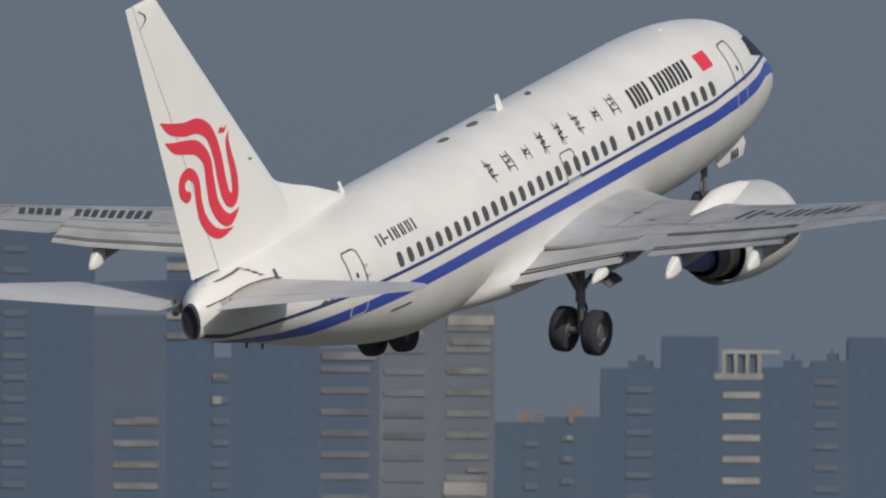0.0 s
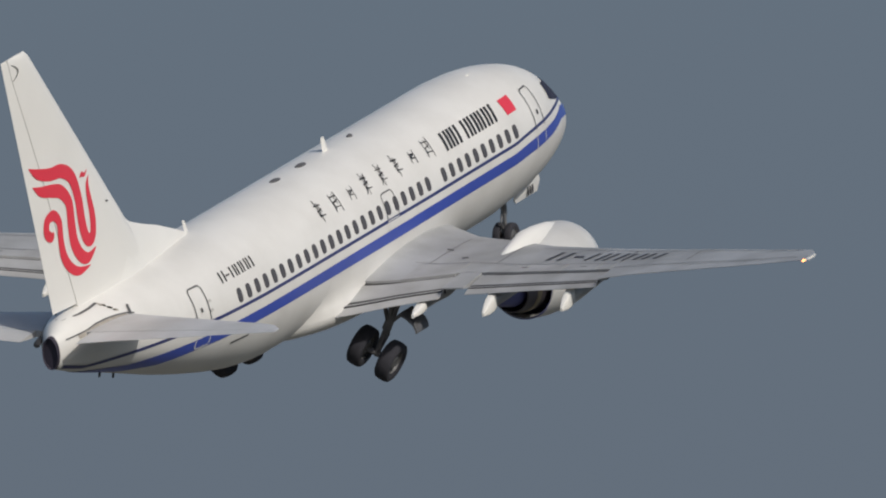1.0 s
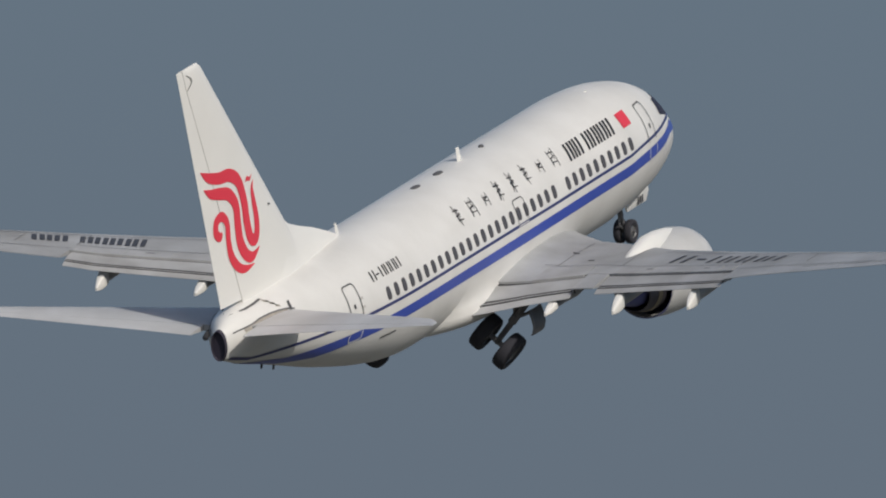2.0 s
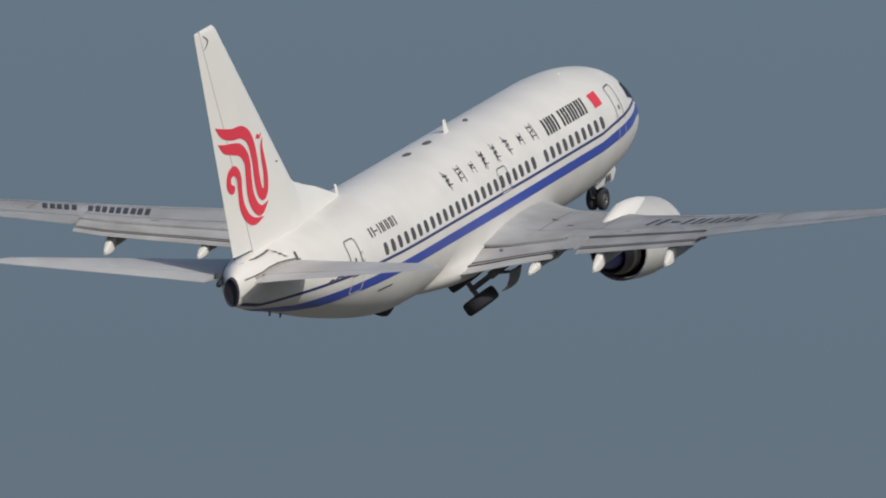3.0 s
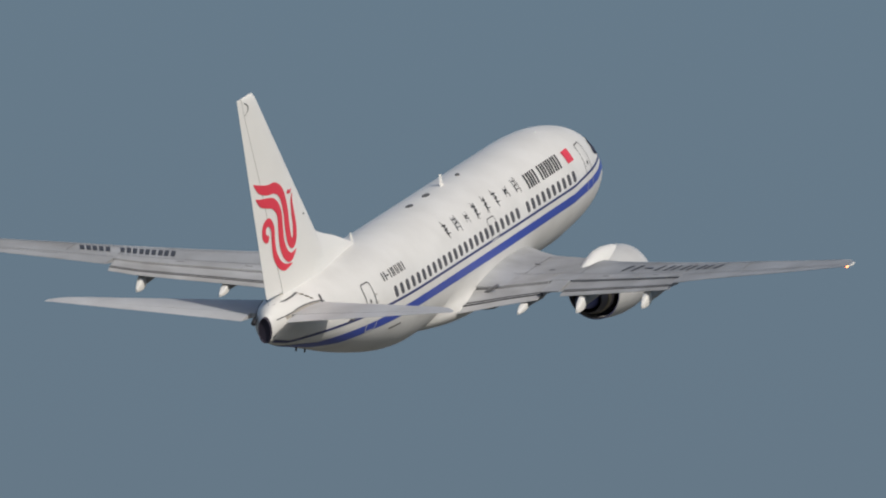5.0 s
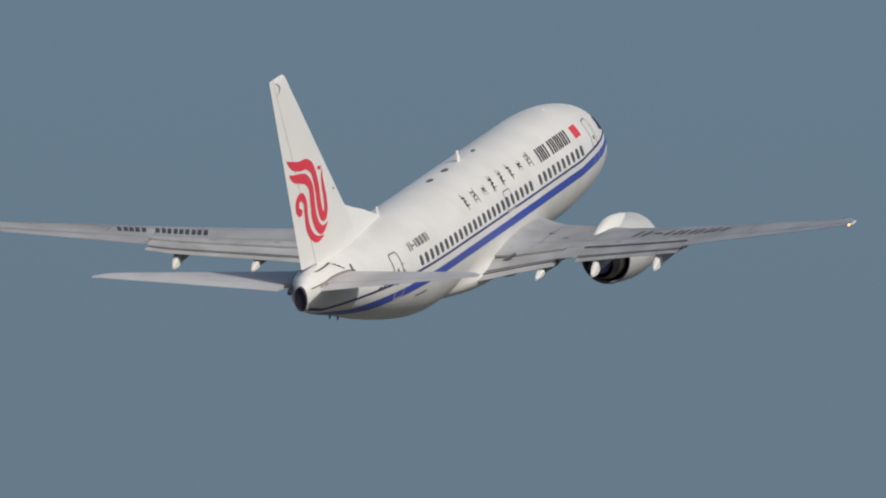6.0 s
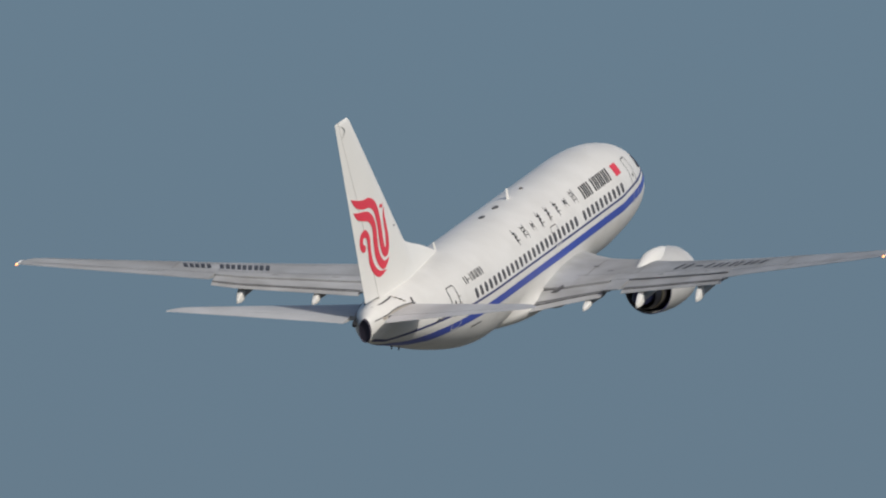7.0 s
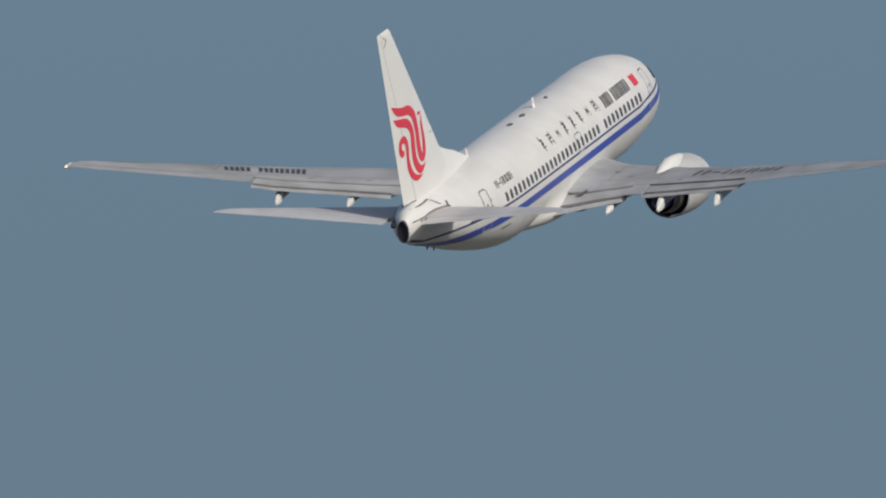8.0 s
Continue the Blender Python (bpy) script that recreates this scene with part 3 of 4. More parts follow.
def make_stabilizer(sign):
    def ring(y, u0, u1, k=1.0):
        a, b = interp(ST_LE, y), interp(ST_TE, y)
        c = b - a
        us = [u0 + (u1 - u0) * (1 - math.cos(math.pi * i / 8)) / 2 for i in range(9)]
        return [at(a + u * c, sign * y, trim(a + u * c, y) + foil(u, 0.085) * c * k) for u in us] + [at(a + u * c, sign * y, trim(a + u * c, y) - foil(u, 0.085) * c * k - 0.003) for u in us[::-1]]
    ys = (0.3, 0.8, 2.0, 3.5, 5.0, 6.2, 6.7, 7.0, 7.13)
    st = part("stabilizer", lofted("stabilizer", [ring(y, 0, 0.70, 1 if y < 7.1 else 0.4) for y in ys], STABGREY), plane, "grey horizontal stabilizer")
    part("elevator", lofted("elevator", [ring(y, 0.708, 1.0, 1 if y < 7.1 else 0.4) for y in ys[1:]], STABGREY), st)
    gap = []
    for y in ys[1:-1]:
        a, b = interp(ST_LE, y), interp(ST_TE, y)
        s, z, q = a + 0.704 * (b - a), trim(a + 0.704 * (b - a), y), foil(0.7, 0.085) * (b - a) * 0.93
        gap.append([at(s - 0.03, sign * y, z + q), at(s + 0.03, sign * y, z + q), at(s + 0.03, sign * y, z - q), at(s - 0.03, sign * y, z - q)])
    part("hinge_gap", lofted("hinge_gap", gap, SEAL), st, "dark hinge gap")
    if sign > 0:
        # added dark plug, port side only, in place of shade at the root
        rr = [[at(s, q + 0.09 * math.cos(k * math.tau / 10), 1.06 + h * math.sin(k * math.tau / 10)) for k in range(10)] for s, q, h in ((30.2, 0.62, 0.05), (30.8, 0.5, 0.08), (31.15, 0.4, 0.08), (31.26, 0.34, 0.04))]
        part("root_shade", lofted("root_shade", rr, DARK), st, "dark filler painted as shade at the elevator root")
    return st


for g in (-1, 1):
    make_stabilizer(g)


# ---- engines ----
def make_engine(sign):
    y, z = sign * 4.83, -1.9 if sign < 0 else -2.2
    cowl = [(10.6, 0.785), (10.18, 0.807), (10.0, 0.835), (9.95, 0.895), (9.99, 0.955), (10.12, 1.05), (10.42, 1.115), (10.9, 1.135), (11.5, 1.125), (12.1, 1.068), (12.6, 0.992), (12.9, 0.926), (12.91, 0.894), (12.6, 0.894), (12.0, 0.905)]
    e = part("engine", turned("engine", cowl, y, z, NACELLE, 44, False, 0.97), plane, "white turbofan nacelle")
    part("fan_duct", turned("fan_duct", [(12.895, 0.92), (12.915, 0.88), (12.4, 0.865), (11.8, 0.87), (11.8, 0.3)], y, z, NAVY, 44), e, "dark blue fan duct lining")
    part("core_cowl", turned("core_cowl", [(11.8, 0.72), (12.8, 0.68), (13.3, 0.60), (13.62, 0.53), (13.63, 0.50), (13.2, 0.48)], y, z - 0.02, HOT, 36), e, "heat-stained core cowl")
    part("nozzle_ring", turned("nozzle_ring", [(13.02, 0.652), (13.03, 0.668), (13.2, 0.635), (13.21, 0.615)], y, z - 0.02, GOLD, 36), e, "bronze nozzle ring")
    part("exhaust_plug", turned("exhaust_plug", [(12.9, 0.42), (13.6, 0.38), (14.2, 0.22), (14.65, 0.03)], y, z - 0.02, NAVY, 28), e, "dark exhaust cone")
    part("inlet_fan", turned("inlet_fan", [(10.3, 0.02), (10.45, 0.2), (10.7, 0.74)], y, z, DARK, 36), e, "dark fan face")
    rr = []
    for s, w, t, b in ((10.5, 0.05, -0.8, -1.0), (11.1, 0.2, -0.64, -1.2), (11.8, 0.32, -0.55, -1.4), (12.5, 0.36, -0.53, -1.5), (13.4, 0.28, -0.7, -1.5), (14.4, 0.14, -0.98, -1.35), (15.4, 0.03, -1.12, -1.25)):
        rr.append([at(s, y + w * math.cos(k * math.tau / 16), (t + b) / 2 + z + 1.9 + (t - b) / 2 * math.sin(k * math.tau / 16)) for k in range(16)])
    part("pylon", lofted("pylon", rr, TAILWHITE), e, "white engine pylon")
    return e


for g in (-1, 1):
    make_engine(g)


# ---- cabin windows, doors, livery ----
def window_mesh(sign):
    verts = []
    n = 16
    for k in range(n):
        a = k * math.tau / n
        ca, sa = math.cos(a), math.sin(a)
        ds, dz = 0.125 * math.copysign(abs(ca) ** 0.6, ca), 0.185 * math.copysign(abs(sa) ** 0.75, sa)
        verts.append(skin(15.0 + ds, 0.46 + dz, sign, 0.013))
    verts.append(skin(15.0, 0.46, sign, 0.013))
    for k in range(n):
        a = k * math.tau / n
        ca, sa = math.cos(a), math.sin(a)
        verts.append(skin(15.0 + 0.125 * math.copysign(abs(ca) ** 0.6, ca), 0.46 + 0.185 * math.copysign(abs(sa) ** 0.75, sa), sign, -0.03))
    faces = [(n, k, (k + 1) % n) for k in range(n)] + [(k, n + 1 + k, n + 1 + (k + 1) % n, (k + 1) % n) for k in range(n)]
    return crisp(mesh("cabin_window", verts, faces, PANE))


def make_windows():
    for sign in (-1, 1):
        me = window_mesh(sign)
        for k in range(35):
            if k == 24:
                continue
            s = 23.4 - 0.508 * k
            ob = part("cabin_window", me, fuselage)
            ob.location = (15.0 - s, sign * (side(s, 0.46) - side(15.0, 0.46)), 0)


make_windows()

LINE = [(0.2, -0.40), (0.7, -0.05), (1.4, 0.2), (2.2, 0.33), (3.0, 0.33), (4.0, 0.27), (6.3, 0.165), (12, 0.14), (22, 0.15), (26.1, 0.18), (28.6, 0.235), (30.2, 0.26), (31.0, 0.46)]
BAND_HI = [(0.2, -0.5), (0.8, -0.2), (1.5, 0.05), (2.2, 0.17), (3.2, 0.08), (4.5, 0.0), (6.4, -0.08), (14, -0.13), (24, -0.16), (27.2, -0.175), (28.3, -0.17), (30.4, 0.14)]
BAND_LO = [(0.2, -0.6), (0.8, -0.45), (1.5, -0.24), (2.5, -0.12), (3.5, -0.26), (4.6, -0.34), (6.4, -0.385), (14, -0.445), (22, -0.45), (25.7, -0.46), (26.9, -0.52), (28.2, -0.38), (30.4, 0.13)]


def make_livery():
    for sign in (-1, 1):
        path = [(0.25 + 30.7 * k / 160, interp(LINE, 0.25 + 30.7 * k / 160)) for k in range(161)]
        part("pinstripe", line_on_skin("pinstripe", path, 0.085, LINEBLUE, sign), fuselage, "dark blue pinstripe below the windows")
        part("broad_stripe", band_on_skin("broad_stripe", BAND_LO, BAND_HI, 0.25, 30.3, BLUE, sign, 150), fuselage, "broad royal blue stripe")
        part("flag", patch("flag", ((6.17, 0.91), (5.52, 0.90), (5.49, 1.285), (6.17, 1.29)), RED, sign, 0.013, 2, 4), fuselage, "red flag")


make_livery()


def loop(s0, s1, z0, z1, r=0.12):
    pts = []
    for cs, cz, a0 in ((s1 - r, z1 - r, 0), (s0 + r, z1 - r, 90), (s0 + r, z0 + r, 180), (s1 - r, z0 + r, 270)):
        pts += [(cs + r * math.cos(radians(a0 + k * 22.5)), cz + r * math.sin(radians(a0 + k * 22.5))) for k in range(5)]
    pts.append(pts[0])
    out = []
    for (a, b), (c, d) in zip(pts, pts[1:]):
        k = max(1, int(math.hypot(c - a, d - b) / 0.1))
        out += [(a + (c - a) * i / k, b + (d - b) * i / k) for i in range(k)]
    return out + [pts[0]]


def make_door(name, s0, s1, z0, z1, width, sign, upper, lower):
    pts = loop(s0, s1, z0, z1)
    # the upper run is cut where it wraps
    k = next(i for i in range(len(pts)) if pts[i][1] <= 0.12)
    ring = pts[k:-1] + pts[:k]
    low = [p for p in ring if p[1] <= 0.16]
    top = [p for p in ring if p[1] > 0.1]
    d = part(name, line_on_skin(name, top, width, upper, sign, 0.018), fuselage, "grey outlined cabin door")
    part("door_outline", line_on_skin("door_outline", low, width, lower, sign, 0.018), d, "white outline across the stripe")
    return d


for g in (-1, 1):
    d = make_door("rear_door", 25.04, 25.70, -0.42, 1.14, 0.036, g, SEAL, WHITE)
    part("door_handle", patch("door_handle", ((25.44, 0.5), (25.36, 0.5), (25.36, 0.62), (25.44, 0.62)), INK, g, 0.02, 1, 1), d, "dark door handle")
    for z in (0.42, 0.66):
        part("door_hinge", patch("door_hinge", ((24.99, z), (24.87, z), (24.87, z + 0.07), (24.99, z + 0.07)), GAPGREY, g, 0.02, 1, 1), d, "grey door hinge")
    d = make_door("front_door", 4.12, 4.74, -0.37, 1.2, 0.034, g, SEAL, WHITE)
    part("door_handle", patch("door_handle", ((4.44, 0.5), (4.34, 0.5), (4.34, 0.62), (4.44, 0.62)), INK, g, 0.02, 1, 1), d, "dark door handle")
    make_door("overwing_exit", 13.72, 14.42, -0.1, 0.84, 0.03, g, SEAL, WHITE)
    # cockpit side panes
    for a, b, c, e in (((3.12, 0.58), (2.64, 0.46), (2.56, 0.93), (2.95, 0.96)), ((2.6, 0.44), (1.98, 0.33), (1.93, 0.93), (2.52, 1.2)), ((1.95, 0.32), (1.0, 0.12), (1.05, 0.33), (1.9, 0.91))):
        part("cockpit_window", patch("cockpit_window", (a, b, c, e), COCKPIT, g, 0.014, 3, 3), fuselage, "dark cockpit window pane")

# company name above the windows as plain upright bars, and eight painted signs as groups of thin bars
def make_lettering(sign):
    s = 10.02
    for w in (0.37, 0.13, 0.37, 0, 0.37, 0.37, 0.13, 0.37, 0.37):
        if not w:
            s -= 0.25
            continue
        sl = -0.15
        for a in ((s, s - 0.13), (s - w + 0.13, s - w)) if w > 0.3 else ((s, s - 0.13),):
            part("letter_bar", patch("letter_bar", ((a[0], 0.91), (a[1], 0.91), (a[1] + sl, 1.33), (a[0] + sl, 1.33)), INK, sign, 0.013, 1, 4), fuselage)
        s -= w + 0.07
    rng = random.Random(5)
    for k in range(8):
        c = 17.62 - 0.965 * k
        w = 0.17 if k not in (2, 6) else 0.13
        lo, hi = (0.95, 1.46) if k not in (2, 6) else (1.02, 1.38)
        mid = (lo + hi) / 2
        runs = [((c + w - 0.06, lo + 0.16), (c - w - 0.04, lo + 0.13)), ((c + w - 0.1, hi - 0.12), (c - w - 0.08, hi - 0.14)), ((c + w - 0.08, mid), (c - w - 0.02, mid + 0.03))]
        runs += [((c + 0.04, lo), (c - 0.08, hi))] if k in (0, 3, 4, 5) else [((c + w, lo + 0.05), (c + w - 0.14, hi - 0.06)), ((c - w, lo), (c - w - 0.12, hi - 0.04))]
        if k in (3, 4):
            runs.append(((c + w + 0.02, lo + 0.04), (c - w - 0.1, hi - 0.05)))
        if k not in (2, 6):
            runs += [((c + 0.09, lo + 0.1), (c + 0.05, lo + 0.28)), ((c - 0.1, hi - 0.3), (c - 0.15, hi - 0.08))]
        for (a, za), (b, zb) in runs:
            n = 5
            path = [(a + (b - a) * i / n, za + (zb - za) * i / n) for i in range(n + 1)]
            part("sign_bar", line_on_skin("sign_bar", path, rng.uniform(0.021, 0.036), INK, sign, 0.013), fuselage)
    # tail mark: six bars
    s = 24.0
    for k in range(6):
        if k == 1:
            part("mark_bar", patch("mark_bar", ((s, 1.01), (s - 0.2, 1.01), (s - 0.2, 1.05), (s, 1.05)), INK, sign, 0.013, 1, 1), fuselage)
            s -= 0.29
            continue
        for a in (s, s - 0.2):
            part("mark_bar", patch("mark_bar", ((a, 0.91), (a - 0.07, 0.91), (a - 0.11, 1.17), (a - 0.04, 1.17)), INK, sign, 0.013, 1, 3), fuselage)
        s -= 0.33


for g in (-1, 1):
    make_lettering(g)


# ---- aerials and small fittings ----
def blade(name, s, z, h, chord, mat, lean=0.25, y=0.0, label=""):
    rr = []
    for v in (0, 0.5, 0.85, 1.0):
        c = chord * (1 - 0.45 * v)
        s0 = s + lean * h * v
        zz = z + h * v
        rr.append([at(s0 + c * u, y + t, zz) for u, t in ((0, 0), (0.25, 0.028), (0.7, 0.022), (1, 0), (0.7, -0.022), (0.25, -0.028))])
    return part(name, lofted(name, rr, mat), fuselage, label)


blade("blade_aerial", 13.75, 1.85, 0.42, 0.36, TAILWHITE, 0.5, 0, "white blade aerial")
blade("blade_aerial", 22.5, 1.9, 0.34, 0.22, TAILWHITE, 0.6, 0, "white blade aerial")
blade("blade_aerial", 5.5, fus(5.5)[0] - 0.08, 0.09, 0.25, TAILWHITE, 0.4, -0.3, "white low aerial")
for s in (28.55, 27.75):
    blade("drain_mast", s, fus(s)[1] + 0.06, -0.15, 0.15, SEAL, -0.6, -0.1, "dark drain mast")


def oval(name, s, ln, w, h, mat, label):
    rr = []
    for k in range(9):
        a = -1 + k / 4
        q = math.sqrt(max(0, 1 - a * a)) + 0.02
        rr.append([at(s + a * ln / 2, w * q * math.cos(j * math.tau / 14), 1.87 + h * q * math.sin(j * math.tau / 14)) for j in range(14)])
    part(name, lofted(name, rr, mat), fuselage, label)


oval("aerial_dome", 17.1, 0.56, 0.11, 0.05, SEAL, "dark low aerial dome")
oval("aerial_dome", 15.5, 0.58, 0.11, 0.06, SEAL, "dark low aerial dome")
oval("beacon", 12.4, 0.22, 0.08, 0.08, SEAL, "small dark roof beacon")



def stabilizer_fairing():
    """Dark sealing plate round the stabilizer root, and the seam above the tail cone."""
    for sign in (-1, 1):
        path = [(30.9, 1.14), (30.55, 1.2), (30.19, 1.25), (29.87, 1.31), (29.37, 1.33), (28.9, 1.31), (28.51, 1.27), (28.2, 1.2)]
        part("root_seam", line_on_skin("root_seam", path, 0.034, SEAL, sign, 0.022), fuselage)
        part("root_grime", line_on_skin("root_grime", [(s, z - 0.05) for s, z in path[1:-1]], 0.13, GRIME, sign, 0.016), fuselage, "grimy smear along the stabilizer root")
        path = [(30.6, 1.56), (30.0, 1.6), (29.5, 1.63), (29.1, 1.66)]
        part("tail_joint", line_on_skin("tail_joint", path, 0.03, SEAL, sign, 0.02), fuselage)
        teeth = [(29.1 - 0.06 * k + (0.05 if k % 2 else -0.05), 1.66 - 0.045 * k) for k in range(7)]
        part("serrated_seal", line_on_skin("serrated_seal", teeth, 0.05, GRIME, sign, 0.02), fuselage, "grimy serrated seal")
        part("root_plate", patch("root_plate", ((28.5, 1.12), (28.36, 1.12), (28.2, 1.42), (28.3, 1.42)), SEAL, sign, 0.03, 1, 2), fuselage)
        # dark squiggle mark just above the pinstripe
        part("tail_smudge", line_on_skin("tail_smudge", [(27.1, 0.2), (26.9, 0.28), (26.7, 0.22), (26.5, 0.3), (26.2, 0.26)], 0.07, SEAL, sign, 0.02), fuselage, "dark squiggle smudge on the tail")
        part("placard", line_on_skin("placard", [(22.9 + 0.9 * k / 6, -0.72) for k in range(7)], 0.05, SEAL, sign, 0.016), fuselage)


stabilizer_fairing()


# ---- landing gear ----
def wheel_meshes(r, w):
    prof = [(r * 0.56, w * 0.36), (r * 0.7, w * 0.47), (r * 0.88, w * 0.5), (r * 0.97, w * 0.40), (r, w * 0.18)]
    prof = prof + [(a, -b) for a, b in prof[::-1]]
    n = 32
    rings = []
    for a, b in prof:
        rings.append([Vector((a * math.cos(k * math.tau / n), b, a * math.sin(k * math.tau / n))) for k in range(n)])
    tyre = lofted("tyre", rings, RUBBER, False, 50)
    hub = [(0.03, 0.30), (0.16 * r / 0.56, 0.34), (0.2 * r / 0.56, 0.24), (0.5 * r, 0.20), (0.56 * r, 0.37)]
    prof = [(a, b * w) for a, b in hub] + [(a, -b * w) for a, b in hub[::-1]]
    rings = []
    for a, b in prof:
        rings.append([Vector((a * math.cos(k * math.tau / n), b, a * math.sin(k * math.tau / n))) for k in range(n)])
    return tyre, lofted("hub", rings, HUB, True, 40)


def make_main_gear(sign):
    """Built about its hinge: the leg hangs down from the origin."""
    g = part("main_gear", tube("main_gear", (0, 0, 0.03), (0, 0, -1.03), 0.11, 0.125, STEEL), plane, "grey steel main landing gear leg")
    for name, a, b, ra, rb in (("piston", (0, 0, -1.0), (0, 0, -1.83), 0.085, 0.085), ("axle", (0, -0.5, -1.77), (0, 0.5, -1.77), 0.08, 0.08), ("trunnion", (-0.4, 0, -0.2), (0.4, 0, -0.2), 0.07, 0.07),
                               ("torque_link", (0.12, 0, -0.95), (0.34, 0, -1.3), 0.045, 0.04), ("torque_link", (0.34, 0, -1.3), (0.1, 0, -1.7), 0.04, 0.045),
                               ("side_brace", (0, sign * -0.02, -0.85), (-0.05, sign * -0.42, -0.2), 0.06, 0.055), ("side_brace", (0, sign * 0.02, -0.85), (-0.05, sign * 0.32, -0.3), 0.05, 0.045), ("drag_brace", (-0.1, 0, -0.7), (-0.38, 0, -0.22), 0.06, 0.05),
                               ("brake_line", (-0.15, sign * 0.05, -0.2), (-0.11, sign * 0.06, -1.65), 0.02, 0.02)):
        part(name, tube(name, a, b, ra, rb, STEEL, 10), g)
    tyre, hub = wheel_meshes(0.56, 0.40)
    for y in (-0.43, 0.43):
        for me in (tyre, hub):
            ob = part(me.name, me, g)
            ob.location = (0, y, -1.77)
    # leg door, a curved plate outboard of the leg
    rr = []
    for v in (0, 0.3, 0.6, 0.85, 1.0):
        z, off = -0.62 * v, 0.34 * math.sin(v * 1.9)
        ring = [Vector((x, sign * (off + 0.03 * math.cos(3 * x)), z)) for x in (-0.42, -0.2, 0, 0.2, 0.42 - 0.1 * v)]
        ring += [Vector((p.x, p.y - sign * 0.05, p.z - 0.02)) for p in ring[::-1]]
        rr.append(ring)
    return g, part("gear_door", lofted("gear_door", rr, STEEL), g, "grey curved gear door")


def make_nose_gear():
    g = part("nose_gear", tube("nose_gear", (0, 0, 0.1), (0, 0, -0.85), 0.09, 0.085, STEEL), plane, "grey steel nose landing gear leg")
    for name, a, b, ra, rb in (("piston", (0, 0, -0.8), (0, 0, -1.46), 0.055, 0.055), ("axle", (0, -0.3, -1.42), (0, 0.3, -1.42), 0.05, 0.05), ("drag_brace", (0.05, 0, -0.5), (0.75, 0, 0.0), 0.05, 0.05),
                               ("torque_link", (-0.1, 0, -0.7), (-0.24, 0, -1.0), 0.03, 0.03), ("torque_link", (-0.24, 0, -1.0), (-0.06, 0, -1.35), 0.03, 0.03)):
        part(name, tube(name, a, b, ra, rb, STEEL, 10), g)
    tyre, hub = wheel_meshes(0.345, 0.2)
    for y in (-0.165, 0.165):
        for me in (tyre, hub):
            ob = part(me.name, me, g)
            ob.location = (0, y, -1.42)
    return g


def make_nose_door(sign):
    """A nose gear door, hinged at the belly; origin on the hinge."""
    rr = []
    for x in (-0.95, -0.85, 0, 0.5, 0.6):
        h = 0.5 if -0.9 < x < 0.55 else 0.4
        rr.append([Vector((x, sign * 0.02, 0)), Vector((x, sign * 0.06, -h * 0.5)), Vector((x, 0, -h)), Vector((x, sign * -0.03, -h)), Vector((x, sign * 0.025, -h * 0.5)), Vector((x, sign * -0.015, 0))])
    d = part("nose_gear_door", lofted("nose_gear_door", rr, WHITE), plane, "white nose gear door with dark mark")
    for k in range(3):
        x = 0.16 - 0.15 * k
        q = 0.066 * sign
        v = [Vector((x, q, -0.22)), Vector((x - 0.1, q, -0.22)), Vector((x - 0.1, q, -0.44)), Vector((x, q, -0.44))]
        part("door_mark", mesh("door_mark", v, [(0, 1, 2, 3)], SEAL), d)
    return d


(main_gear_r, gear_door_r), (main_gear_l, gear_door_l) = make_main_gear(-1), make_main_gear(1)
nose_gear = make_nose_gear()
nose_door_r, nose_door_l = make_nose_door(-1), make_nose_door(1)


# ---- far towers, distance haze painted into their colours ----
FAR = 4700.0
M = 0.0629
# facades and glass are blued and kept close in tone for the haze
SLATE = paint("haze_blue_facade", (0.058, 0.093, 0.152), 0.7, dirt=0.1, dirt_scale=0.05, grain=0.6)
SLATE2 = paint("haze_slate_facade", (0.064, 0.098, 0.152), 0.7, dirt=0.1, dirt_scale=0.05, grain=0.6)
DUSK = paint("haze_brown_facade", (0.081, 0.107, 0.156), 0.75, dirt=0.12, dirt_scale=0.05, grain=0.6)
GLOW = paint("haze_pale_facade", (0.132, 0.150, 0.184), 0.75, dirt=0.2, dirt_scale=0.05, grain=0.6)
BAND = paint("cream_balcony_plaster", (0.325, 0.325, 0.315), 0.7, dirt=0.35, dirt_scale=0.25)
# duller slab plasters: the cream sunk towards the wall by painted haze
HAZEBAND = paint("haze_dimmed_plaster", (0.20, 0.21, 0.225), 0.7, dirt=0.45, dirt_scale=0.25)
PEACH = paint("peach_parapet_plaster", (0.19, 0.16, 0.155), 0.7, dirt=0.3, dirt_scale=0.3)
DIM = paint("hazed_balcony_plaster", (0.094, 0.119, 0.162), 0.7, dirt=0.1, dirt_scale=0.2)
PALEGLASS = paint("haze_pale_glass", (0.122, 0.140, 0.174), 0.5, dirt=0.15, dirt_scale=0.1)
GLOWBAND = paint("haze_pale_plaster", (0.152, 0.167, 0.195), 0.7, dirt=0.4, dirt_scale=0.15)
GLASSY = paint("haze_tower_glass", (0.060, 0.093, 0.148), 0.5, dirt=0.05, dirt_scale=0.2)


def box(x0, x1, y0, y1, z0, z1):
    v = [(x, y, z) for z in (z0, z1) for x, y in ((x0, y0), (x1, y0), (x1, y1), (x0, y1))]
    return v, [(3, 2, 1, 0), (4, 5, 6, 7), (0, 1, 5, 4), (1, 2, 6, 5), (2, 3, 7, 6), (3, 0, 4, 7)]


def boxes(name, many, mat):
    verts, faces = [], []
    for b in many:
        v, f = box(*b)
        k = len(verts)
        verts += v
        faces += [tuple(k + i for i in q) for q in f]
    return mesh(name, verts, faces, mat, smooth=False)


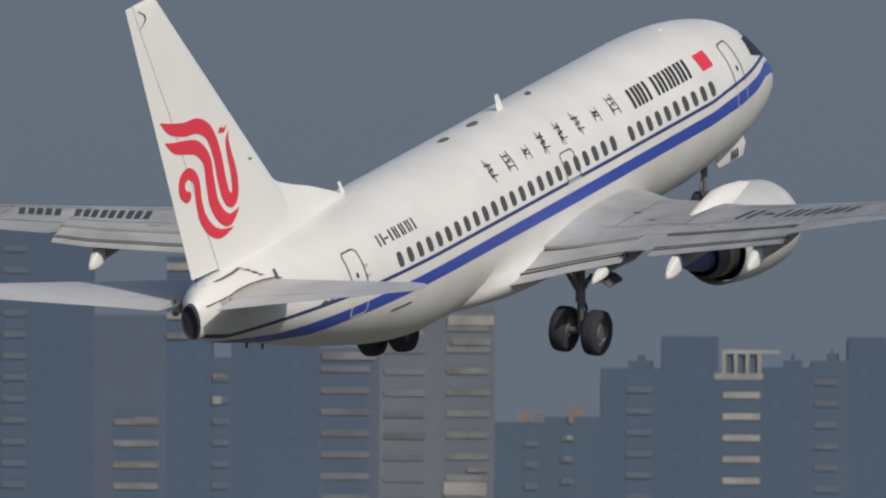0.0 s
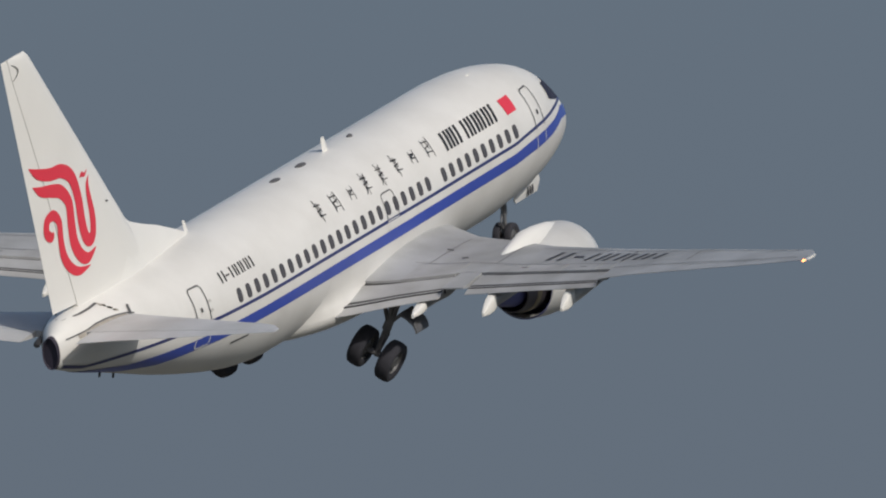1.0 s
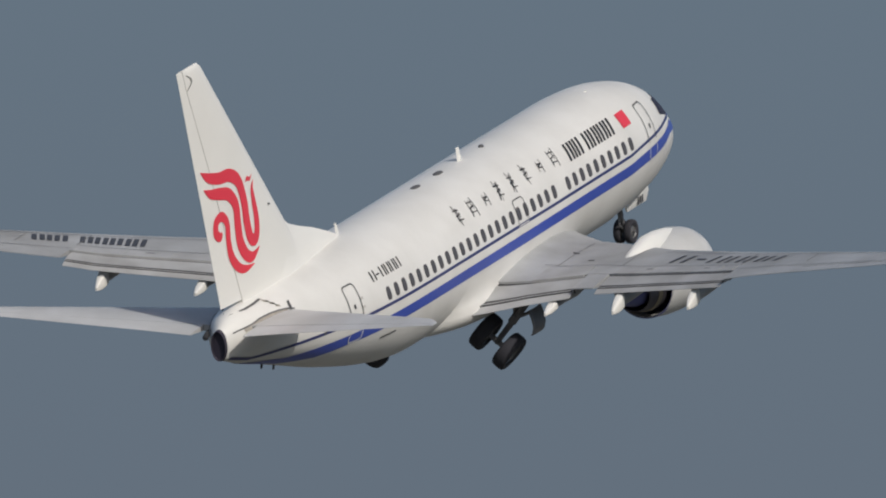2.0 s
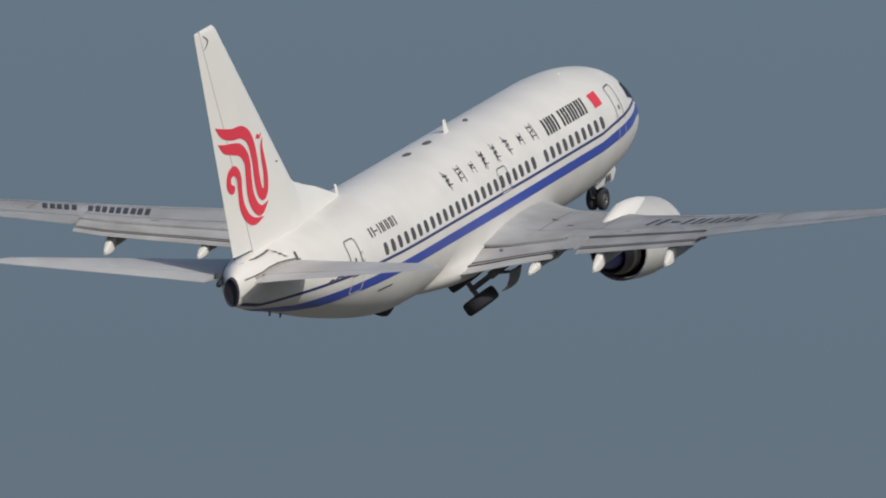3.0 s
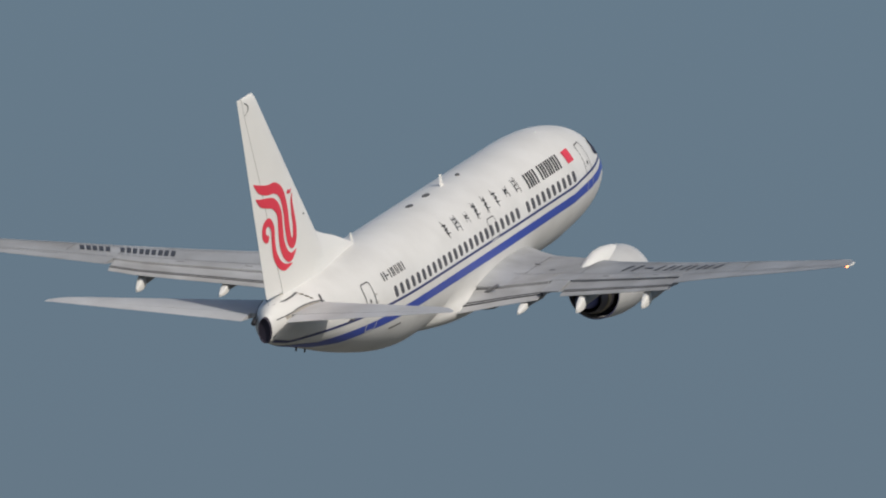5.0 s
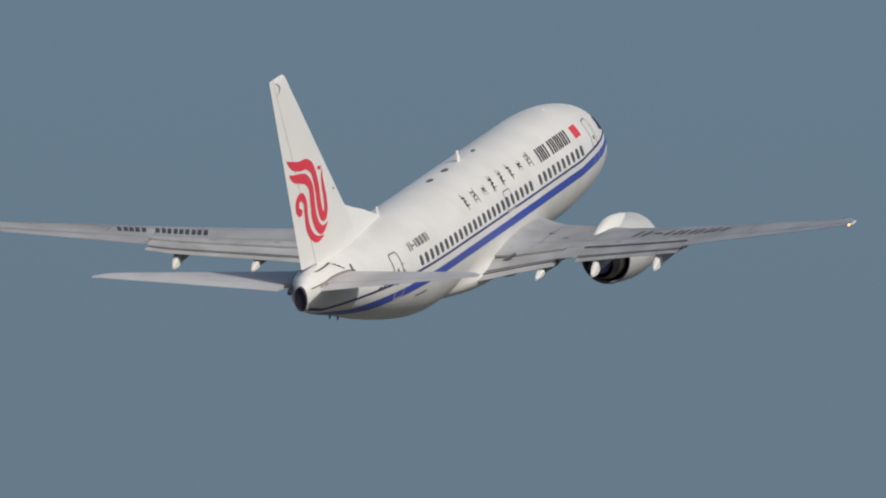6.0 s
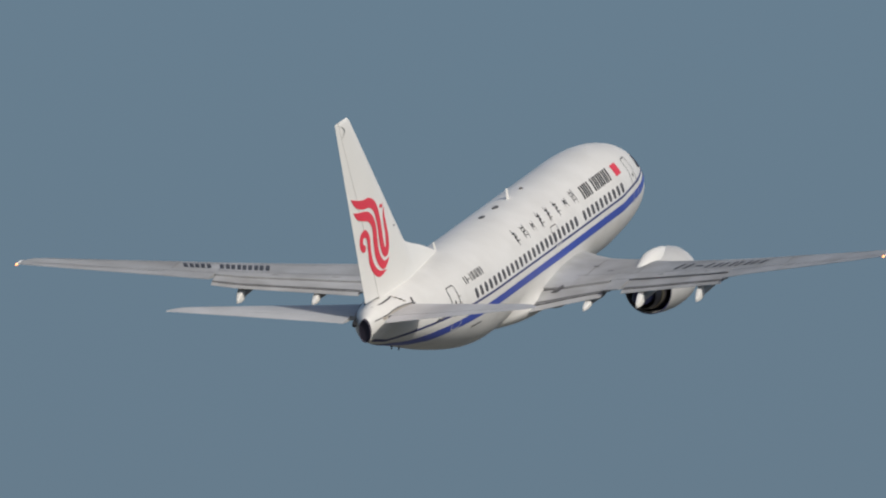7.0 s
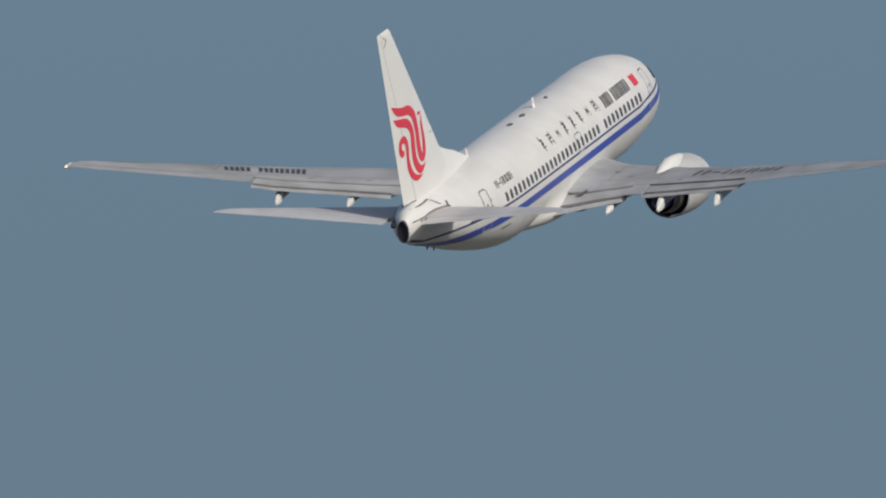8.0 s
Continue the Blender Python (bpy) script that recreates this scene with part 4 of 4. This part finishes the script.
def tower(left, right, top, wall, slabs=None, slab_mat=None, roof="", back=0.0, label="", skip=0):
    """A high-rise slab; left and right along the skyline and its height, in metres."""
    depth = 16.0
    x = FAR + back * 0.02
    k = x / FAR
    y0, y1, h = -right * k, -left * k, 2 + (top - 2) * k
    t = new("tower_block")
    tagged(t, label or "residential tower block, distance haze painted into its blue-grey", "building", "skyline towers")
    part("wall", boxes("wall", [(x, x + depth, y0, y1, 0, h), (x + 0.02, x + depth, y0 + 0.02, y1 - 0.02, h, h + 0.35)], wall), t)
    step = 2.39
    storeys = int((h - 4) / step)
    # window strips between the storeys: those of the upper floors one by one
    for n in range(storeys - 1, max(storeys - 24, 0), -1):
        z = h - (storeys - n) * step
        if slabs and storeys - n > skip:
            a, b = slabs
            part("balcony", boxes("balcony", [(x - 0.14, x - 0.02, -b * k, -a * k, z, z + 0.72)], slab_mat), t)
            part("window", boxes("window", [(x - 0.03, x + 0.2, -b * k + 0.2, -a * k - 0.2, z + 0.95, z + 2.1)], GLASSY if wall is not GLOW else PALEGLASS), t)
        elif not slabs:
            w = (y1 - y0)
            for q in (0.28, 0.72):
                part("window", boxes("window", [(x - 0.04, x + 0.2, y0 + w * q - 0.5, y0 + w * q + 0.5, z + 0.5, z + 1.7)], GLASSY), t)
    if roof == "frame":
        a, b = slabs
        ya, yb = -b * k, -a * k
        legs = [(x - 0.06, x + 0.3, ya + (yb - ya) * q - 0.2, ya + (yb - ya) * q + 0.2, h + 0.35, h + 2.6) for q in (0.03, 0.35, 0.66, 0.97)]
        part("roof_frame", boxes("roof_frame", legs + [(x - 0.08, x + 0.6, ya - 2.2, yb + 0.1, h + 2.6, h + 3.0), (x - 0.1, x + 0.2, ya - 0.3, yb + 1.0, h - 0.3, h + 0.4)], slab_mat), t, "cream roof frame")
        part("plant_room", boxes("plant_room", [(x + 0.4, x + 8, ya + 0.2, yb - 0.2, h + 0.35, h + 2.5)], DUSK), t)
    if roof == "peach":
        part("plant_room", boxes("plant_room", [(x - 0.03, x + 5, y0 + (y1 - y0) * 0.3, y0 + (y1 - y0) * 0.55, h + 0.35, h + 1.6)], PEACH), t, "peach rooftop plant room")
    if roof == "cabin":
        part("plant_room", boxes("plant_room", [(x + 2, x + 9, y0 + 1.0, y0 + (y1 - y0) * 0.55, h + 0.35, h + 1.2), (x + 3, x + 7, y0 + 1.8, y0 + (y1 - y0) * 0.4, h + 1.2, h + 1.9)], wall), t)
    return t


def skyline():
    def sx(px):
        return (px - 784) * M
    def sz(py):
        return 136.8 - (py - 441) * M
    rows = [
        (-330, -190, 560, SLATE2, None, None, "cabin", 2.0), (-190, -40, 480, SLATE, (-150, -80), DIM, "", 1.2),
        (-40, 160, 412, SLATE, (0, 42), DIM, "cabin", 1.6), (160, 290, 566, DUSK, (197, 277), HAZEBAND, "", 0.0), (290, 372, 462, SLATE, None, None, "", 1.5),
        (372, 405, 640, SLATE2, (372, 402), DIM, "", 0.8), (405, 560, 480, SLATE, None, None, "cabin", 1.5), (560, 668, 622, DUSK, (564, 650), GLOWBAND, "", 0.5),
        (668, 775, 550, GLOW, (676, 748), GLOWBAND, "cabin", 1.5), (775, 872, 548, GLOW, (786, 862), HAZEBAND, "", 0.0), (872, 960, 752, SLATE2, (925, 950), DIM, "peach", 2.4),
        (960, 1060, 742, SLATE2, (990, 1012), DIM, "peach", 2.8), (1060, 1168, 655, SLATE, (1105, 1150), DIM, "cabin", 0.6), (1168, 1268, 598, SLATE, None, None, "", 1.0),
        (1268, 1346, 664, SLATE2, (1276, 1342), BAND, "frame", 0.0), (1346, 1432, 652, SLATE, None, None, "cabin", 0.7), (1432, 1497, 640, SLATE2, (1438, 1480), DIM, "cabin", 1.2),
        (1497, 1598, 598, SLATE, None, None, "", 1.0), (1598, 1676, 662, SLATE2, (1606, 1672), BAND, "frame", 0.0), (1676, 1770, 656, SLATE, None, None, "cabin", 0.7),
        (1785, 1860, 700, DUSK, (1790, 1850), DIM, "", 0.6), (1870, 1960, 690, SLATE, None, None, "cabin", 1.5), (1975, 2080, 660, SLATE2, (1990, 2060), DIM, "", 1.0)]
    ledges = [(290, 366, 468, 481, BAND), (290, 366, 516, 529, BAND), (290, 362, 556, 568, BAND), (290, 330, 592, 603, HAZEBAND),
              (407, 526, 484, 495, BAND), (407, 442, 502, 538, HAZEBAND), (472, 526, 506, 538, HAZEBAND), (788, 870, 558, 575, BAND), (796, 864, 598, 611, HAZEBAND), (782, 858, 853, 877, BAND), (824, 860, 828, 836, HAZEBAND), (566, 660, 624, 638, HAZEBAND), (672, 746, 583, 596, HAZEBAND), (670, 712, 552, 562, HAZEBAND),
              (372, 396, 664, 672, HAZEBAND), (372, 388, 704, 718, BAND), (234, 275, 741, 753, HAZEBAND),
              (1002, 1012, 730, 748, PEACH), (942, 956, 730, 744, PEACH), (1000, 1010, 770, 777, BAND), (996, 1006, 806, 814, HAZEBAND)]
    for a, b, top, wall, slabs, sm, roof, back in rows:
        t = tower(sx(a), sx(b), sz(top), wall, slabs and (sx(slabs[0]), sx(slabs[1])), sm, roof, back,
              "tower block with cream balcony slabs, distance haze in its colours" if sm in (BAND, HAZEBAND) else "", 4 if sm is HAZEBAND and wall is DUSK else 0)
        # pale ledges and crowning slabs set proud of the facades
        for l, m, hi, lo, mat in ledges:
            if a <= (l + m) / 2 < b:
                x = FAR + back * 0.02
                part("ledge", boxes("ledge", [(x - 0.22, x - 0.16, -sx(m), -sx(l), sz(lo), sz(hi))], mat), t, "pale ledge")


skyline()


# ---- motions ----
def motions():
    walk(plane, [(t, pose(x, y, z) @ pose(0, 0, 0, 0, 0, head) @ pose(0, 0, 0, 0, -pitch, 0) @ pose(0, 0, 0, bank, 0, 0)) for t, x, y, z, head, pitch, bank in FLIGHT])
    # main legs fold inwards, the nose leg folds forwards
    swing = [(0.0, 7), (0.5, 15), (1.0, 27), (1.5, 33), (2.0, 40), (2.8, 52), (3.5, 64), (4.0, 75), (4.4, 85), (4.8, 92), (8.0, 92)]
    for g, door, sign in ((main_gear_r, gear_door_r, -1), (main_gear_l, gear_door_l, 1)):
        lead = {0.5: 0, 1.0: -1, 1.5: -3, 2.0: -3, 2.8: -2, 3.5: -3, 4.0: -3} if sign > 0 else {}
        walk(g, [(t, pose(16 - 16.15, sign * 2.86, -1.38) @ pose(0, 0, 0, -sign * (a + lead.get(t, 0)), 0, 0)) for t, a in swing])
        walk(door, [(t, pose(0, sign * 0.28, -0.19 - 0.16 * max(0, 1 - t / 2.5), -sign * a, 0, 0)) for t, a in ((0.0, -55), (1.0, -42), (1.7, -22), (2.8, -4), (3.5, 12), (4.6, 32), (8.0, 32))])
    nose = [(0.0, -9), (0.6, -8), (1.0, 1), (1.5, 16), (2.8, 40), (3.5, 52), (4.0, 64), (4.3, 80), (4.7, 102), (8.0, 104)]
    walk(nose_gear, [(t, pose(16 - 3.45, 0, -1.66) @ pose(0, 0, 0, 0, -a, 0)) for t, a in nose])
    for d, sign in ((nose_door_r, -1), (nose_door_l, 1)):
        walk(d, [(t, pose(16 - 2.75, sign * 0.45, -1.66) @ pose(0, 0, 0, sign * a, 0, 0)) for t, a in ((0.0, 0), (4.1, 0), (4.7, -85), (8.0, -85))])


motions()
